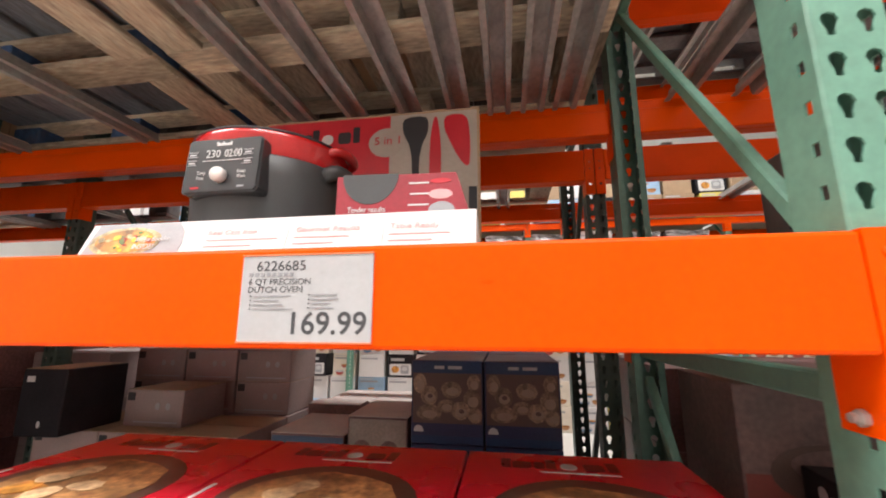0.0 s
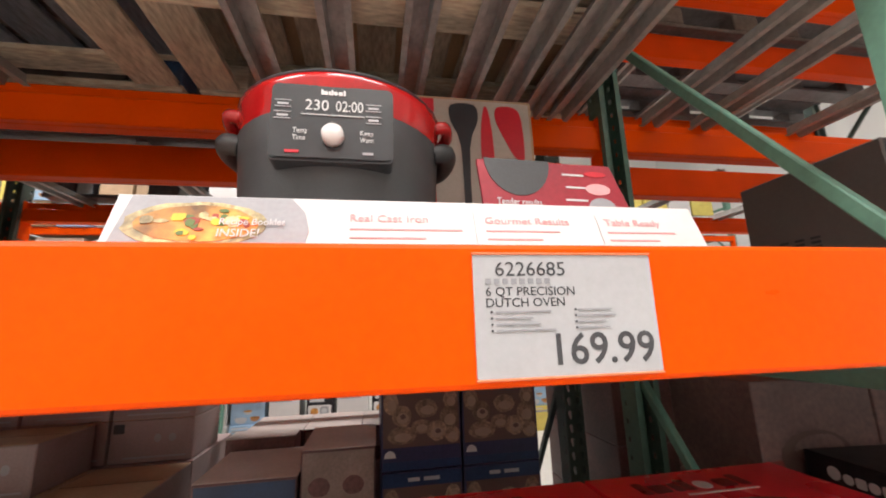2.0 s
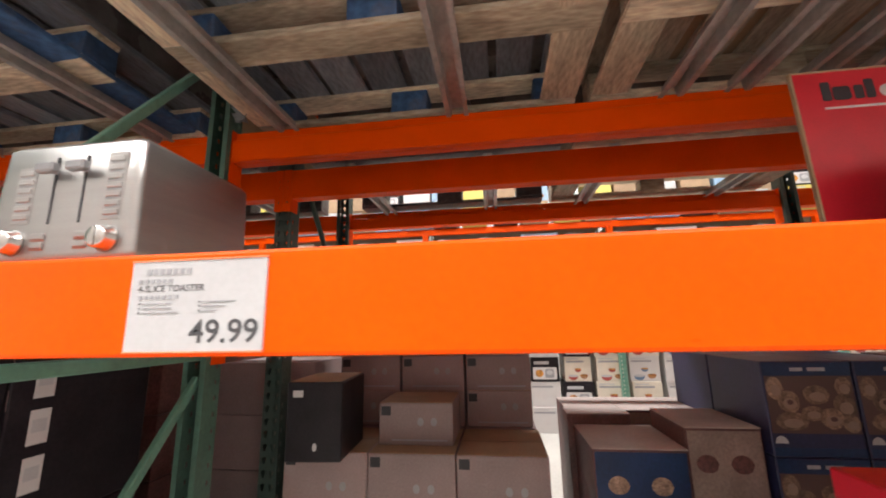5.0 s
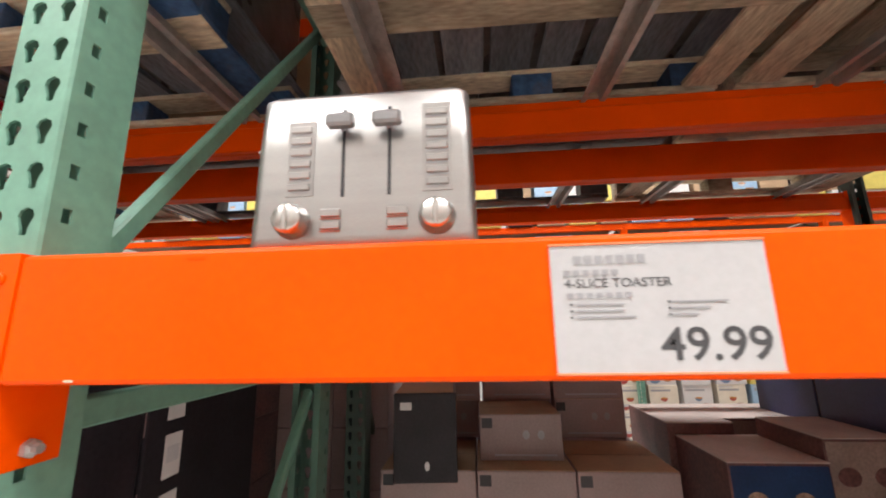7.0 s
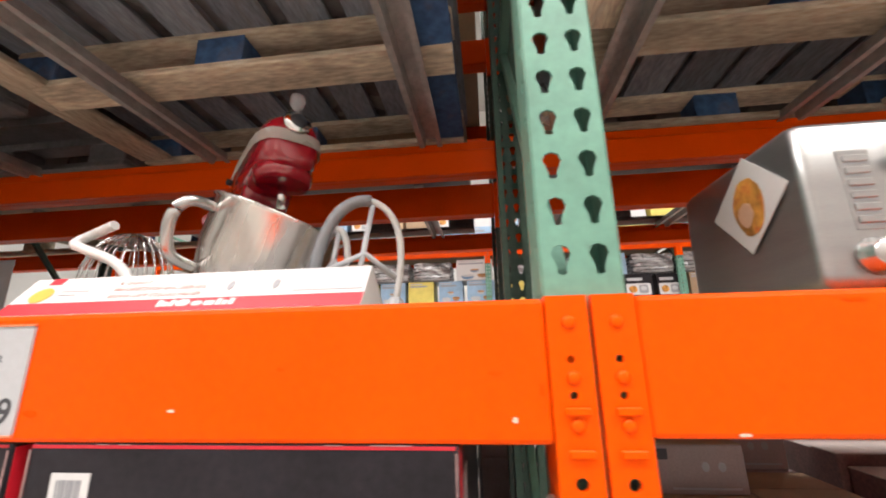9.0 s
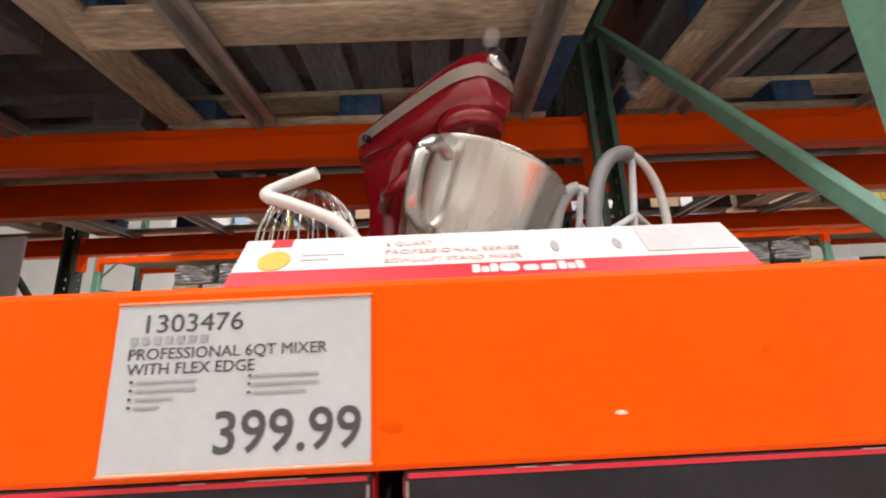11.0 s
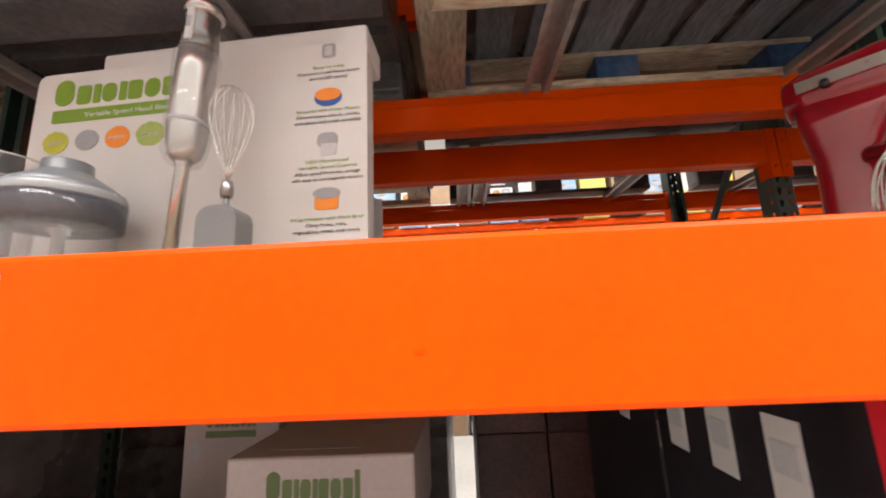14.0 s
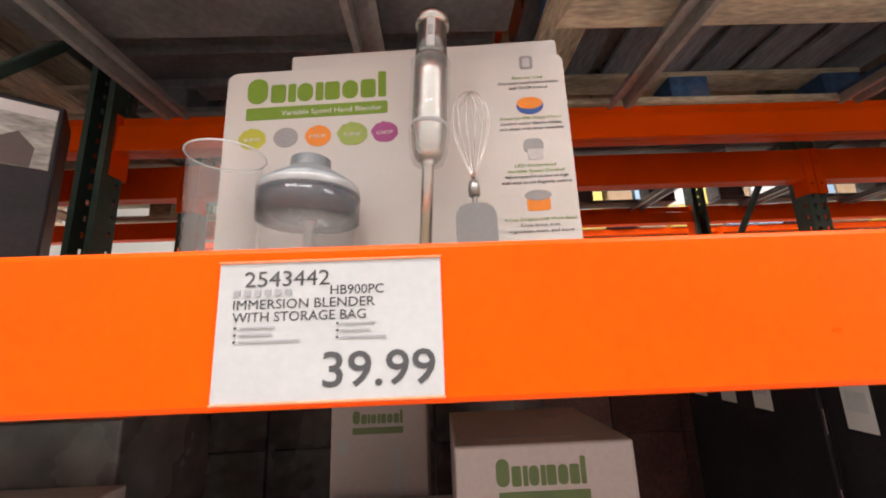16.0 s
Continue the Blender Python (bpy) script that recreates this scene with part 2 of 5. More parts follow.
slab("wall_east", 8, 8.2, -2.7, 10, 0, 8, WALLPAINT, "plain pale end wall")


# ---- racks ----
def holed_strip(bm, w, z0, z1, pitch, kind, to_world, thick=0.0028, offset=0.0):
    """A steel strip of width w from z0 to z1 with one hole in each pitch: teardrops, round or square ones."""
    n = max(1, int(round((z1 - z0) / pitch)))
    h = (z1 - z0) / n
    for i in range(n):
        a, c = z0 + i * h, z0 + (i + 1) * h
        mid = (a + c) / 2 + offset
        if kind == "teardrop":
            hole = [(math.sin(t) * 0.0098, mid + 0.005 + math.cos(t) * 0.0098) for t in [radians(v) for v in (-135, -90, -45, 0, 45, 90, 135)]]
            hole += [(0.0045, mid - 0.009), (0.0045, mid - 0.015), (0, mid - 0.0165), (-0.0045, mid - 0.015), (-0.0045, mid - 0.009)]
        elif kind == "square":
            hole = [(x * 0.0055, mid + z * 0.0085) for x, z in ((-1, -1), (-1, 0), (-1, 1), (0, 1), (1, 1), (1, 0), (1, -1), (0, -1))]
        else:
            hole = [(-math.cos(2 * math.pi * k / 10) * kind, mid + math.sin(2 * math.pi * k / 10) * kind) for k in range(10)]
        ring = []
        for x, z in hole:
            dx, dz = x, z - mid
            s = min((w / 2) / max(abs(dx), 1e-6), (h / 2) / max(abs(dz), 1e-6))
            ring.append((dx * s, mid + dz * s))
        for q in ((-w / 2, a), (-w / 2, c), (w / 2, c), (w / 2, a)):
            k = min(range(len(ring)), key=lambda j: (ring[j][0] - q[0]) ** 2 + (ring[j][1] - q[1]) ** 2)
            ring[k] = q
        vi = [bm.verts.new(to_world(x, 0, z)) for x, z in hole]
        vo = [bm.verts.new(to_world(x, 0, z)) for x, z in ring]
        vb = [bm.verts.new(to_world(x, thick, z)) for x, z in hole]
        for k in range(len(hole)):
            j = (k + 1) % len(hole)
            bm.faces.new((vo[k], vo[j], vi[j], vi[k]))
            bm.faces.new((vi[k], vi[j], vb[j], vb[k]))


POST_W, PITCH, POST_FOOT = 0.08, 0.0515, 0.035


def post_mesh(z_top, paint):
    """An upright: a channel with two rows of teardrops in its face, small slots in its sides, open at the back. Its face looks to -y at y = 0."""
    bm = bmesh.new()
    top = POST_FOOT + int((z_top - POST_FOOT) / PITCH) * PITCH
    half = POST_W / 2
    for cx in (-half / 2 + 0.0015, half / 2 - 0.0015):
        w = half - 0.003
        holed_strip(bm, w, POST_FOOT, top, PITCH, "teardrop", lambda x, y, z, cx=cx: (cx + x, y, z))
    for sx in (-1, 1):
        holed_strip(bm, 0.03, POST_FOOT, top, PITCH, "square", lambda x, y, z, sx=sx: (sx * (half - y), 0.022 + x, z), offset=0.01)
        for ya, yb in ((0.003, 0.007), (0.037, 0.078)):
            bm.faces.new([bm.verts.new((sx * half, y, z)) for y, z in ((ya, 0), (yb, 0), (yb, top), (ya, top))])
        bm.faces.new([bm.verts.new((x, y, z)) for x, y, z in ((sx * half, 0.003, 0), (sx * (half - 0.003), 0, 0), (sx * (half - 0.003), 0, top), (sx * half, 0.003, top))])
        for xa, xb in ((half, half - 0.018),):
            bm.faces.new([bm.verts.new((sx * x, 0.078, z)) for x, z in ((xa, 0), (xb, 0), (xb, top), (xa, top))])
    bmesh.ops.remove_doubles(bm, verts=bm.verts[:], dist=2e-4)
    return mesh_from("post", bm, paint)


POST, POST_SHADE, POST_DEEPSHADE = post_mesh(3.9, GREEN), post_mesh(3.9, SHADEGREEN), post_mesh(3.9, DEEPSHADEGREEN)


def strut(name, a, c, w, parent, material=None):
    """A channel brace between two points."""
    a, c = Vector(a), Vector(c)
    d = c - a
    bm = box(-w / 2, w / 2, -w * 0.4, w * 0.4, 0, d.length, 0.003)
    bmesh.ops.transform(bm, verts=bm.verts[:], matrix=Matrix.Translation(a) @ d.to_track_quat("Z", "X").to_matrix().to_4x4())
    return part(name, bm, material or GREEN, parent)


DIAGONALS = ((0.36, 1.27), (1.478, 2.48), (2.56, 3.32))
B_DIAGONALS = ((1.27, 0.36), (2.36, 1.58), (3.3, 2.55))


def upright_frame(x, y0, y1, front=None, rear=None, tie=None, diagonals=DIAGONALS):
    """Two posts, front face at y0, back face at y1, tied by horizontals and diagonals."""
    f = thing("upright_frame", x, y0, 0, label="green painted steel rack upright with teardrop holes on floor", category="rack upright", group="rack uprights")
    d = y1 - y0
    part("post", front or POST, None, f)
    r = part("post", rear or POST_SHADE, None, f)
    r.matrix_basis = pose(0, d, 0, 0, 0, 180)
    for q in (0.0, d):
        part("foot_plate", box(-0.06, 0.06, q - 0.06, q + 0.06, 0, 0.01, 0.002), GREEN, f)
    for z in (0.3, 1.345, 2.42, 3.4):
        strut("horizontal", (0, 0.05, z), (0, d - 0.05, z), 0.036, f, tie)
    for za, zb in diagonals:
        strut("diagonal", (0, 0.06, za), (0, d - 0.06, zb), 0.027, f, tie)
    return f


CONN_H = 0.205


def connector_mesh(side):
    """The angle at a beam's end that hooks into the post: face plate with holes, and a return along the post's side."""
    bm = bmesh.new()
    w = 0.0385
    rows = [(0.0, 0.03, 0.0), (0.03, 0.06, 0.0056), (0.06, 0.108, 0.0), (0.108, 0.124, 0.0036), (0.124, 0.138, 0.0), (0.138, 0.156, 0.0036), (0.156, CONN_H, 0.0)]
    for a, c, r in rows:
        if r:
            holed_strip(bm, w, a, c, c - a, r, lambda x, y, z: (x, y, z), thick=0.006)
        else:
            bm.faces.new([bm.verts.new((x, 0, z)) for x, z in ((-w / 2, a), (w / 2, a), (w / 2, c), (-w / 2, c))])
    for sx in (-1, 1):
        bm.faces.new([bm.verts.new((sx * w / 2, y, z)) for y, z in ((0, 0), (0.012 if sx != side else 0.07, 0), (0.012 if sx != side else 0.07, CONN_H), (0, CONN_H))])
    for z in (0.0, CONN_H):
        bm.faces.new([bm.verts.new((x, y, z)) for x, y in ((-w / 2, 0), (w / 2, 0), (w / 2, 0.012), (-w / 2, 0.012))])
    bmesh.ops.remove_doubles(bm, verts=bm.verts[:], dist=1e-5)
    bmesh.ops.recalc_face_normals(bm, faces=bm.faces[:])
    return mesh_from("connector", bm, ORANGE)


def rivet_mesh():
    return mesh_from("rivet", lathe([(0.0066, 0), (0.006, 0.0018), (0.0035, 0.003), (0.0, 0.0034)], 12, m=Matrix.Rotation(radians(90), 4, "X")), ORANGE)


def lug_mesh():
    return mesh_from("lug", box(-0.011, 0.011, -0.004, 0, -0.0035, 0.0035, 0.0012), ORANGE)


CONN_L, CONN_R, RIVET, LUG = connector_mesh(-1), connector_mesh(1), rivet_mesh(), lug_mesh()
BOLT = mesh_from("bolt", lathe([(0.009, 0), (0.009, 0.006), (0.005, 0.008), (0.005, 0.014), (0, 0.0145)], 6, smooth=False), GALV)


def beam(x0, x1, y, z_top, height, face=-1, details=False, depth=0.045, hang=1.0):
    """A step beam between the posts at x0 and x1, its outer face at y. face: the side (-1 or 1 on y) that it faces."""
    f = thing("rack_beam", (x0 + x1) / 2, y, z_top - height, rz=0 if face < 0 else 180,
              label="bright orange painted steel beam hooked between two uprights", category="rack beam", group="rack beams")
    half = (x1 - x0) / 2
    bm = box(-half + 0.041, half - 0.041, 0, depth, 0, height, 0.005)
    box(-half + 0.043, half - 0.043, depth - 0.002, depth + 0.022, 0, height - 0.04, 0.003, bm=bm)
    part("tube", bm, ORANGE, f)
    for sx, me in ((-1, CONN_R), (1, CONN_L)):
        cn = part("connector", me, None, f)
        cn.location = (sx * (half - 0.0213), 0, height - CONN_H * hang + 0.002)
        cn.scale.z = hang
        if details:
            for z in (0.18, 0.131, 0.091, 0.027):
                rv = part("rivet", RIVET, None, cn)
                rv.location = (0.001, 0, z)
            for z in (0.103, 0.069):
                lg = part("lug", LUG, None, cn)
                lg.location = (0.002, 0, z)
            bo = part("bolt", BOLT, None, cn, "bare steel safety bolt")
            bo.matrix_basis = pose(-sx * 0 + (0.0195 if sx < 0 else -0.0195), 0.038, 0.017, 0, 90 if sx < 0 else -90, 0)
    return f


def strip_mesh(name, prof, length, material):
    """A profile in x-z drawn out along y."""
    bm = bmesh.new()
    a = [bm.verts.new((x, 0, z)) for x, z in prof]
    c = [bm.verts.new((x, length, z)) for x, z in prof]
    n = len(prof)
    for i in range(n):
        bm.faces.new((a[i], a[(i + 1) % n], c[(i + 1) % n], c[i]))
    bm.faces.new(list(reversed(a)))
    bm.faces.new(c)
    bmesh.ops.recalc_face_normals(bm, faces=bm.faces[:])
    return mesh_from(name, bm, material)


def bar_meshes(length, w=0.05, h=0.038, lip=0.014, t=0.0025):
    """A galvanised support bar, hat-shaped and open below, along y: its channel and its two lips."""
    o, k = w / 2, w / 2 - 0.004
    web = [(-o, 0), (-k, h), (k, h), (o, 0), (o - t, 0), (k - t, h - t), (-k + t, h - t), (-o + t, 0)]
    return [("channel", strip_mesh("channel", web, length, GALV))] + [("lip", strip_mesh("lip", [(s * o, 0), (s * (o + lip), 0), (s * (o + lip), t), (s * o, t)], length, GALV)) for s in (-1, 1)]


FRONT, REAR, B_FRONT, B_REAR, C_FRONT = 0.443, 1.283, 1.68, 2.5, 5.7
A_X = [-7.607, -4.94, -2.273, 0.394, 3.061]
B_X = [-7.607, -4.94, -2.273, 0.394, 3.061]
C_X = [-7.64, -4.98, -2.32, 0.34, 3.0, 5.66]
L1, L2, L2B, L3, L3B = 1.514, 2.151, 2.172, 2.85, 2.93

for x in A_X:
    upright_frame(x, FRONT + 0.014, REAR + 0.02, rear=POST_DEEPSHADE if x < -4 else POST_SHADE, tie=DEEPSHADEGREEN if x < -4 else GREEN)
for x in B_X:
    upright_frame(x, B_FRONT + 0.014, B_REAR - 0.014, POST_DEEPSHADE, POST_DEEPSHADE, DEEPSHADEGREEN, B_DIAGONALS)
FRONT_BEAMS = []
for x in C_X:
    upright_frame(x, C_FRONT + 0.014, C_FRONT + 0.85)
for i in range(4):
    FRONT_BEAMS.append(beam(A_X[i], A_X[i + 1], FRONT, L1, 0.128 if i == 1 else 0.123, -1, details=True))
    beam(A_X[i], A_X[i + 1], REAR + 0.034, L1, 0.123, 1)
    beam(B_X[i], B_X[i + 1], B_FRONT, L1, 0.123, -1)
    beam(B_X[i], B_X[i + 1], B_REAR, L1, 0.123, 1)
    for z, zb in ((L2, L2B), (L3, L3B)):
        beam(A_X[i], A_X[i + 1], FRONT, z, 0.11, -1, hang=0.6)
        beam(A_X[i], A_X[i + 1], REAR + 0.034, z, 0.124, 1)
        beam(B_X[i], B_X[i + 1], B_FRONT, zb, 0.14, -1)
        beam(B_X[i], B_X[i + 1], B_REAR, zb, 0.11, 1)

for i in range(5):
    for z in (1.45, 2.87):
        beam(C_X[i], C_X[i + 1], C_FRONT, z, 0.09, -1)
        beam(C_X[i], C_X[i + 1], C_FRONT + 0.864, z, 0.09, 1)

# ---- decks, bars and pallets ----
DECK = mat("particle_board", (0.3, 0.22, 0.14), 0.8, vary=0.1, scale=10, grain=150)


def deck(x0, x1, y0, y1, z):
    f = thing("shelf_deck", (x0 + x1) / 2, y0, z, label="brown particle board deck lying on the rack beams", category="shelf deck", group="shelf decks")
    n, w = 3, (x1 - x0) / 3
    for k in range(n):
        part("board", box(-w * 1.5 + k * w + 0.002, -w * 1.5 + (k + 1) * w - 0.002, 0, y1 - y0, 0, 0.014, 0.002), DECK, f)


for i in range(4):
    deck(A_X[i] + 0.045, A_X[i + 1] - 0.045, FRONT + 0.046, REAR - 0.012, L1 - 0.015)

for i in range(5):
    for z in (1.45, 2.87):
        deck(C_X[i] + 0.045, C_X[i + 1] - 0.045, C_FRONT + 0.046, C_FRONT + 0.81, z - 0.015)

BAR_A = bar_meshes(REAR - FRONT - 0.02)
BAR_B = bar_meshes(B_REAR - B_FRONT - 0.03)


def bars(xs, y, z, me):
    for x in xs:
        f = thing("support_bar", x, y, z, 0, "dull galvanised steel channel bar across the rack beams", "support bar", "support bars")
        for name, data in me:
            part(name, data, None, f)


bars((-4.73, -4.07, -3.305, -2.53, -2.02, -1.395, -0.7, -0.5, -0.305, -0.14, -0.005, 0.107, 0.213, 0.57, 0.77, 1.2, 1.9), FRONT + 0.012, L2 - 0.012, BAR_A)
bars((-4.6, -4.05, -3.52, -3.43, -2.65, -1.95, -1.3, -0.75, 0.0, 0.7, 1.3, 2.0), B_FRONT + 0.015, L2B - 0.02, BAR_B)
bars((0.75, 1.05, 1.5, 2.2), B_FRONT + 0.015, L3B - 0.02, BAR_B)
PZ_A, PZ_B, PZ_B3 = L2 + 0.027, L2B + 0.019, L3B + 0.019

BOARD_MESHES = {}


def board_mesh(sx, sy, sz, material, seed):
    key = (round(sx, 3), round(sy, 3), round(sz, 3), material.name, seed)
    if key not in BOARD_MESHES:
        bm = box(-sx / 2, sx / 2, -sy / 2, sy / 2, 0, sz, 0.004)
        rnd = random.Random(seed)
        for v in bm.verts:
            v.co += Vector([rnd.uniform(-1, 1) * 0.0025 for _ in range(3)])
        BOARD_MESHES[key] = mesh_from("board", bm, material)
    return BOARD_MESHES[key]


def pallet(x0, x1, y0, y1, z, wood, block_wood, label, rz=0.0, seed=0, east_skid=None):
    """A block pallet: three bottom boards along x, two along y, nine blocks, three bearers and seven deck boards."""
    rnd = random.Random(seed)
    w, d = x1 - x0, y1 - y0
    f = thing("pallet", (x0 + x1) / 2, (y0 + y1) / 2, z, rz, label, "pallet", "pallets in the rack")

    def piece(name, x, y, zz, sx, sy, sz, m):
        m = WOOD_X if m is WOOD and sx > sy else m
        o = part(name, board_mesh(sx, sy, sz, m, rnd.randrange(4)), None, f)
        o.matrix_basis = pose(x, y, zz, 0, 0, rnd.uniform(-0.4, 0.4))

    for k in (-1, 0, 1):
        piece("bottom_board", 0, k * (d / 2 - 0.055), 0.0, w, 0.11, 0.02, wood)
        piece("bearer", 0, k * (d / 2 - 0.055), 0.102, w, 0.1, 0.018, wood)
        for j in (-1, 0, 1):
            piece("block", j * (w / 2 - 0.07), k * (d / 2 - 0.055), 0.021, 0.135, 0.1, 0.08, block_wood)
    for j in (-1, 1):
        piece("skid_board", j * (w / 2 - 0.06), 0, 0.001, 0.12, d - 0.24, 0.019, east_skid if j > 0 and east_skid else wood)
    n = 8
    for k in range(n):
        piece("deck_board", -w / 2 + 0.05 + k * (w - 0.1) / (n - 1), 0, 0.121, 0.112 + rnd.uniform(-0.01, 0.02), d, 0.019, SHADEBLUEWOOD if block_wood is BLUEWOOD else SHADEWOOD)
    return f


def plastic_pallet(x0, x1, y0, y1, z, label):
    f = thing("plastic_pallet", (x0 + x1) / 2, (y0 + y1) / 2, z, 0, label, "pallet", "pallets in the rack")
    w, d = x1 - x0, y1 - y0
    part("deck", box(-w / 2, w / 2, -d / 2, d / 2, 0.118, 0.14, 0.006), BLACKPL, f)
    for k in (-1, 0, 1):
        part("runner", box(-w / 2, w / 2, k * (d / 2 - 0.06) - 0.06, k * (d / 2 - 0.06) + 0.06, 0, 0.02, 0.004), BLACKPL, f)
        for j in (-1, 0, 1):
            part("leg", box(j * (w / 2 - 0.08) - 0.08, j * (w / 2 - 0.08) + 0.08, k * (d / 2 - 0.06) - 0.06, k * (d / 2 - 0.06) + 0.06, 0.019, 0.119, 0.008), BLACKPL, f)
    for k in range(6):
        part("rib", box(-w / 2 + 0.02, w / 2 - 0.02, -d / 2 + 0.12 + k * (d - 0.24) / 5 - 0.006, -d / 2 + 0.12 + k * (d - 0.24) / 5 + 0.006, 0.09, 0.119, 0.001), BLACKPL, f)
    return f


def stack(x0, x1, y0, y1, z, h, nx, nz, material, label, wrap=None):
    """Goods on a pallet: rows of cartons, each one a part."""
    f = thing("pallet_load", (x0 + x1) / 2, (y0 + y1) / 2, z, 0, label, "goods", "loads on pallets")
    w, d = (x1 - x0), (y1 - y0)
    me = mesh_from("carton", box(-w / nx / 2 + 0.003, w / nx / 2 - 0.003, -d / 2, d / 2, 0.001, h / nz - 0.001, 0.004), material)
    for i in range(nx):
        for k in range(nz):
            o = part("carton", me, None, f)
            o.location = (-w / 2 + (i + 0.5) * w / nx, 0, k * h / nz)
    return f


PW, PB = "weathered brown wooden block pallet on steel bars", "wooden pallet with chipped blue painted blocks on steel bars"
pallet(-2.16, -0.99, 0.41, 1.41, PZ_A, WOOD, BLUEWOOD, PB, seed=1)
pallet(-0.94, 0.29, 0.41, 1.41, PZ_A, WOOD, WOOD, PW, seed=2)
pallet(-3.64, -2.42, 0.41, 1.41, PZ_A, WOOD, BLUEWOOD, PB, seed=3, east_skid=BLUEWOOD)
plastic_pallet(-4.88, -3.72, 0.41, 1.41, PZ_A, "black plastic pallet on steel bars")
pallet(-7.3, -6.1, 0.41, 1.41, PZ_A, WOOD, WOOD, PW, seed=4)
stack(-2.14, -1.01, 0.43, 1.39, PZ_A + 0.141, 0.45, 3, 1, DARK, "dark shrink-wrapped cartons on a wooden pallet")
stack(-0.92, 0.27, 0.43, 1.39, PZ_A + 0.141, 0.45, 3, 1, CARTON, "brown cardboard cartons on a wooden pallet")
stack(-3.62, -2.44, 0.43, 1.39, PZ_A + 0.141, 0.45, 3, 1, DARK, "dark shrink-wrapped cartons on a blue wooden pallet")
stack(-4.86, -3.74, 0.43, 1.39, PZ_A + 0.141, 0.45, 2, 1, DARK, "black wrapped goods on a black plastic pallet")
for k, (a, c, kind) in enumerate(((-4.85, -3.72, 1), (-3.6, -2.42, 2), (-2.14, -0.98, 2), (-0.92, 0.28, 0))):
    if kind == 2:
        plastic_pallet(a, c, B_FRONT - 0.02, B_REAR + 0.02, PZ_B, "black plastic pallet on steel bars")
    else:
        pallet(a, c, B_FRONT - 0.04, B_REAR + 0.04, PZ_B, WOOD, BLUEWOOD if kind else WOOD, PB if kind else PW, seed=10 + k)
    stack(a + 0.02, c - 0.02, B_FRONT, B_REAR, PZ_B + 0.141, 0.5, 3, 1, CARTON if k == 1 else DARK, "wrapped cartons on a pallet in the back rack")
for k, (a, c) in enumerate(((0.55, 1.65), (1.75, 2.95))):
    plastic_pallet(a, c, B_FRONT - 0.04, B_REAR + 0.04, PZ_B3, "black plastic pallet on high steel bars")
    stack(a + 0.02, c - 0.02, B_FRONT, B_REAR, PZ_B3 + 0.141, 0.4, 3, 1, DARK, "dark wrapped cartons on a high pallet")

# Top-level cartons are out of view, added to keep lamp light off the bays.
stack(A_X[3] + 0.08, A_X[4] - 0.08, 0.45, 1.22, L3 + 0.001, 1.1, 6, 3, CARTON, "brown cardboard cartons added high in the rack to block light")
bars((-7.1, -6.3, -5.5), FRONT + 0.012, L2 - 0.012, BAR_A)
for i in range(3):
    stack(A_X[i] + 0.08, A_X[i + 1] - 0.08, 0.45, 1.22, L3 + 0.001, 1.1, 6, 3, CARTON, "brown cardboard cartons added high in the rack to block light")
    stack(B_X[i] + 0.08, B_X[i + 1] - 0.08, 1.7, 2.48, L3B + 0.001, 0.9, 6, 3, CARTON, "brown cardboard cartons added high in the rack to block light")
# Far-left bay loads, added to block light and the view of the wall.
stack(-7.28, -6.12, 0.43, 1.39, PZ_A + 0.141, 0.45, 3, 1, DARK, "dark shrink-wrapped cartons on a wooden pallet")
pallet(-6.05, -5.02, 0.41, 1.41, PZ_A, WOOD, WOOD, PW, seed=5)
stack(-6.03, -5.04, 0.43, 1.39, PZ_A + 0.141, 0.45, 3, 1, DARK, "dark shrink-wrapped cartons on a wooden pallet")
for k, (a, c) in enumerate(((-7.4, -6.25), (-6.15, -5.02))):
    pallet(a, c, B_FRONT - 0.04, B_REAR + 0.04, PZ_B, WOOD, WOOD, PW, seed=6 + k)
    stack(a + 0.02, c - 0.02, B_FRONT, B_REAR, PZ_B + 0.141, 0.5, 3, 1, DARK, "wrapped cartons on a pallet in the back rack")

# ---- inks and surfaces of goods ----
REDINK = plain("red_ink", (0.55, 0.015, 0.03), 0.4)
PINKINK = plain("rose_red_ink", (0.72, 0.34, 0.35), 0.5)
WHITEINK = plain("white_ink", (0.62, 0.61, 0.61), 0.5)
CRUSTPINK = plain("pale_crumb_ink", (0.6, 0.36, 0.24), 0.5)
GREYINK = plain("grey_ink", (0.32, 0.32, 0.34), 0.5)
FADED = plain("faded_rose_ink", (0.6, 0.4, 0.37), 0.5)
FAINT = plain("faint_grey_print", (0.5, 0.5, 0.52), 0.5)
LGREY = plain("light_grey_plastic", (0.5, 0.5, 0.52), 0.35)
GREENINK = plain("leaf_green_ink", (0.17, 0.3, 0.02), 0.5)
DULLGREEN = plain("herb_green_print", (0.1, 0.16, 0.03), 0.5)
MEATRED = plain("tomato_red_print", (0.32, 0.04, 0.02), 0.5)
PALEGREEN = plain("pale_leaf_green_ink", (0.33, 0.42, 0.1), 0.5)
MOSSINK = plain("moss_green_ink", (0.075, 0.11, 0.025), 0.5)
LIME = plain("lime_yellow_ink", (0.46, 0.46, 0.04), 0.5)
YELLOW = plain("yellow_ink", (0.75, 0.5, 0.03), 0.5)
GOLD = plain("gold_seal_ink", (0.65, 0.42, 0.06), 0.4)
AMBER = plain("orange_ink", (0.8, 0.25, 0.02), 0.5)
PURPLE = plain("purple_ink", (0.36, 0.07, 0.24), 0.5)
BLUEINK = plain("blue_ink", (0.03, 0.1, 0.35), 0.5)
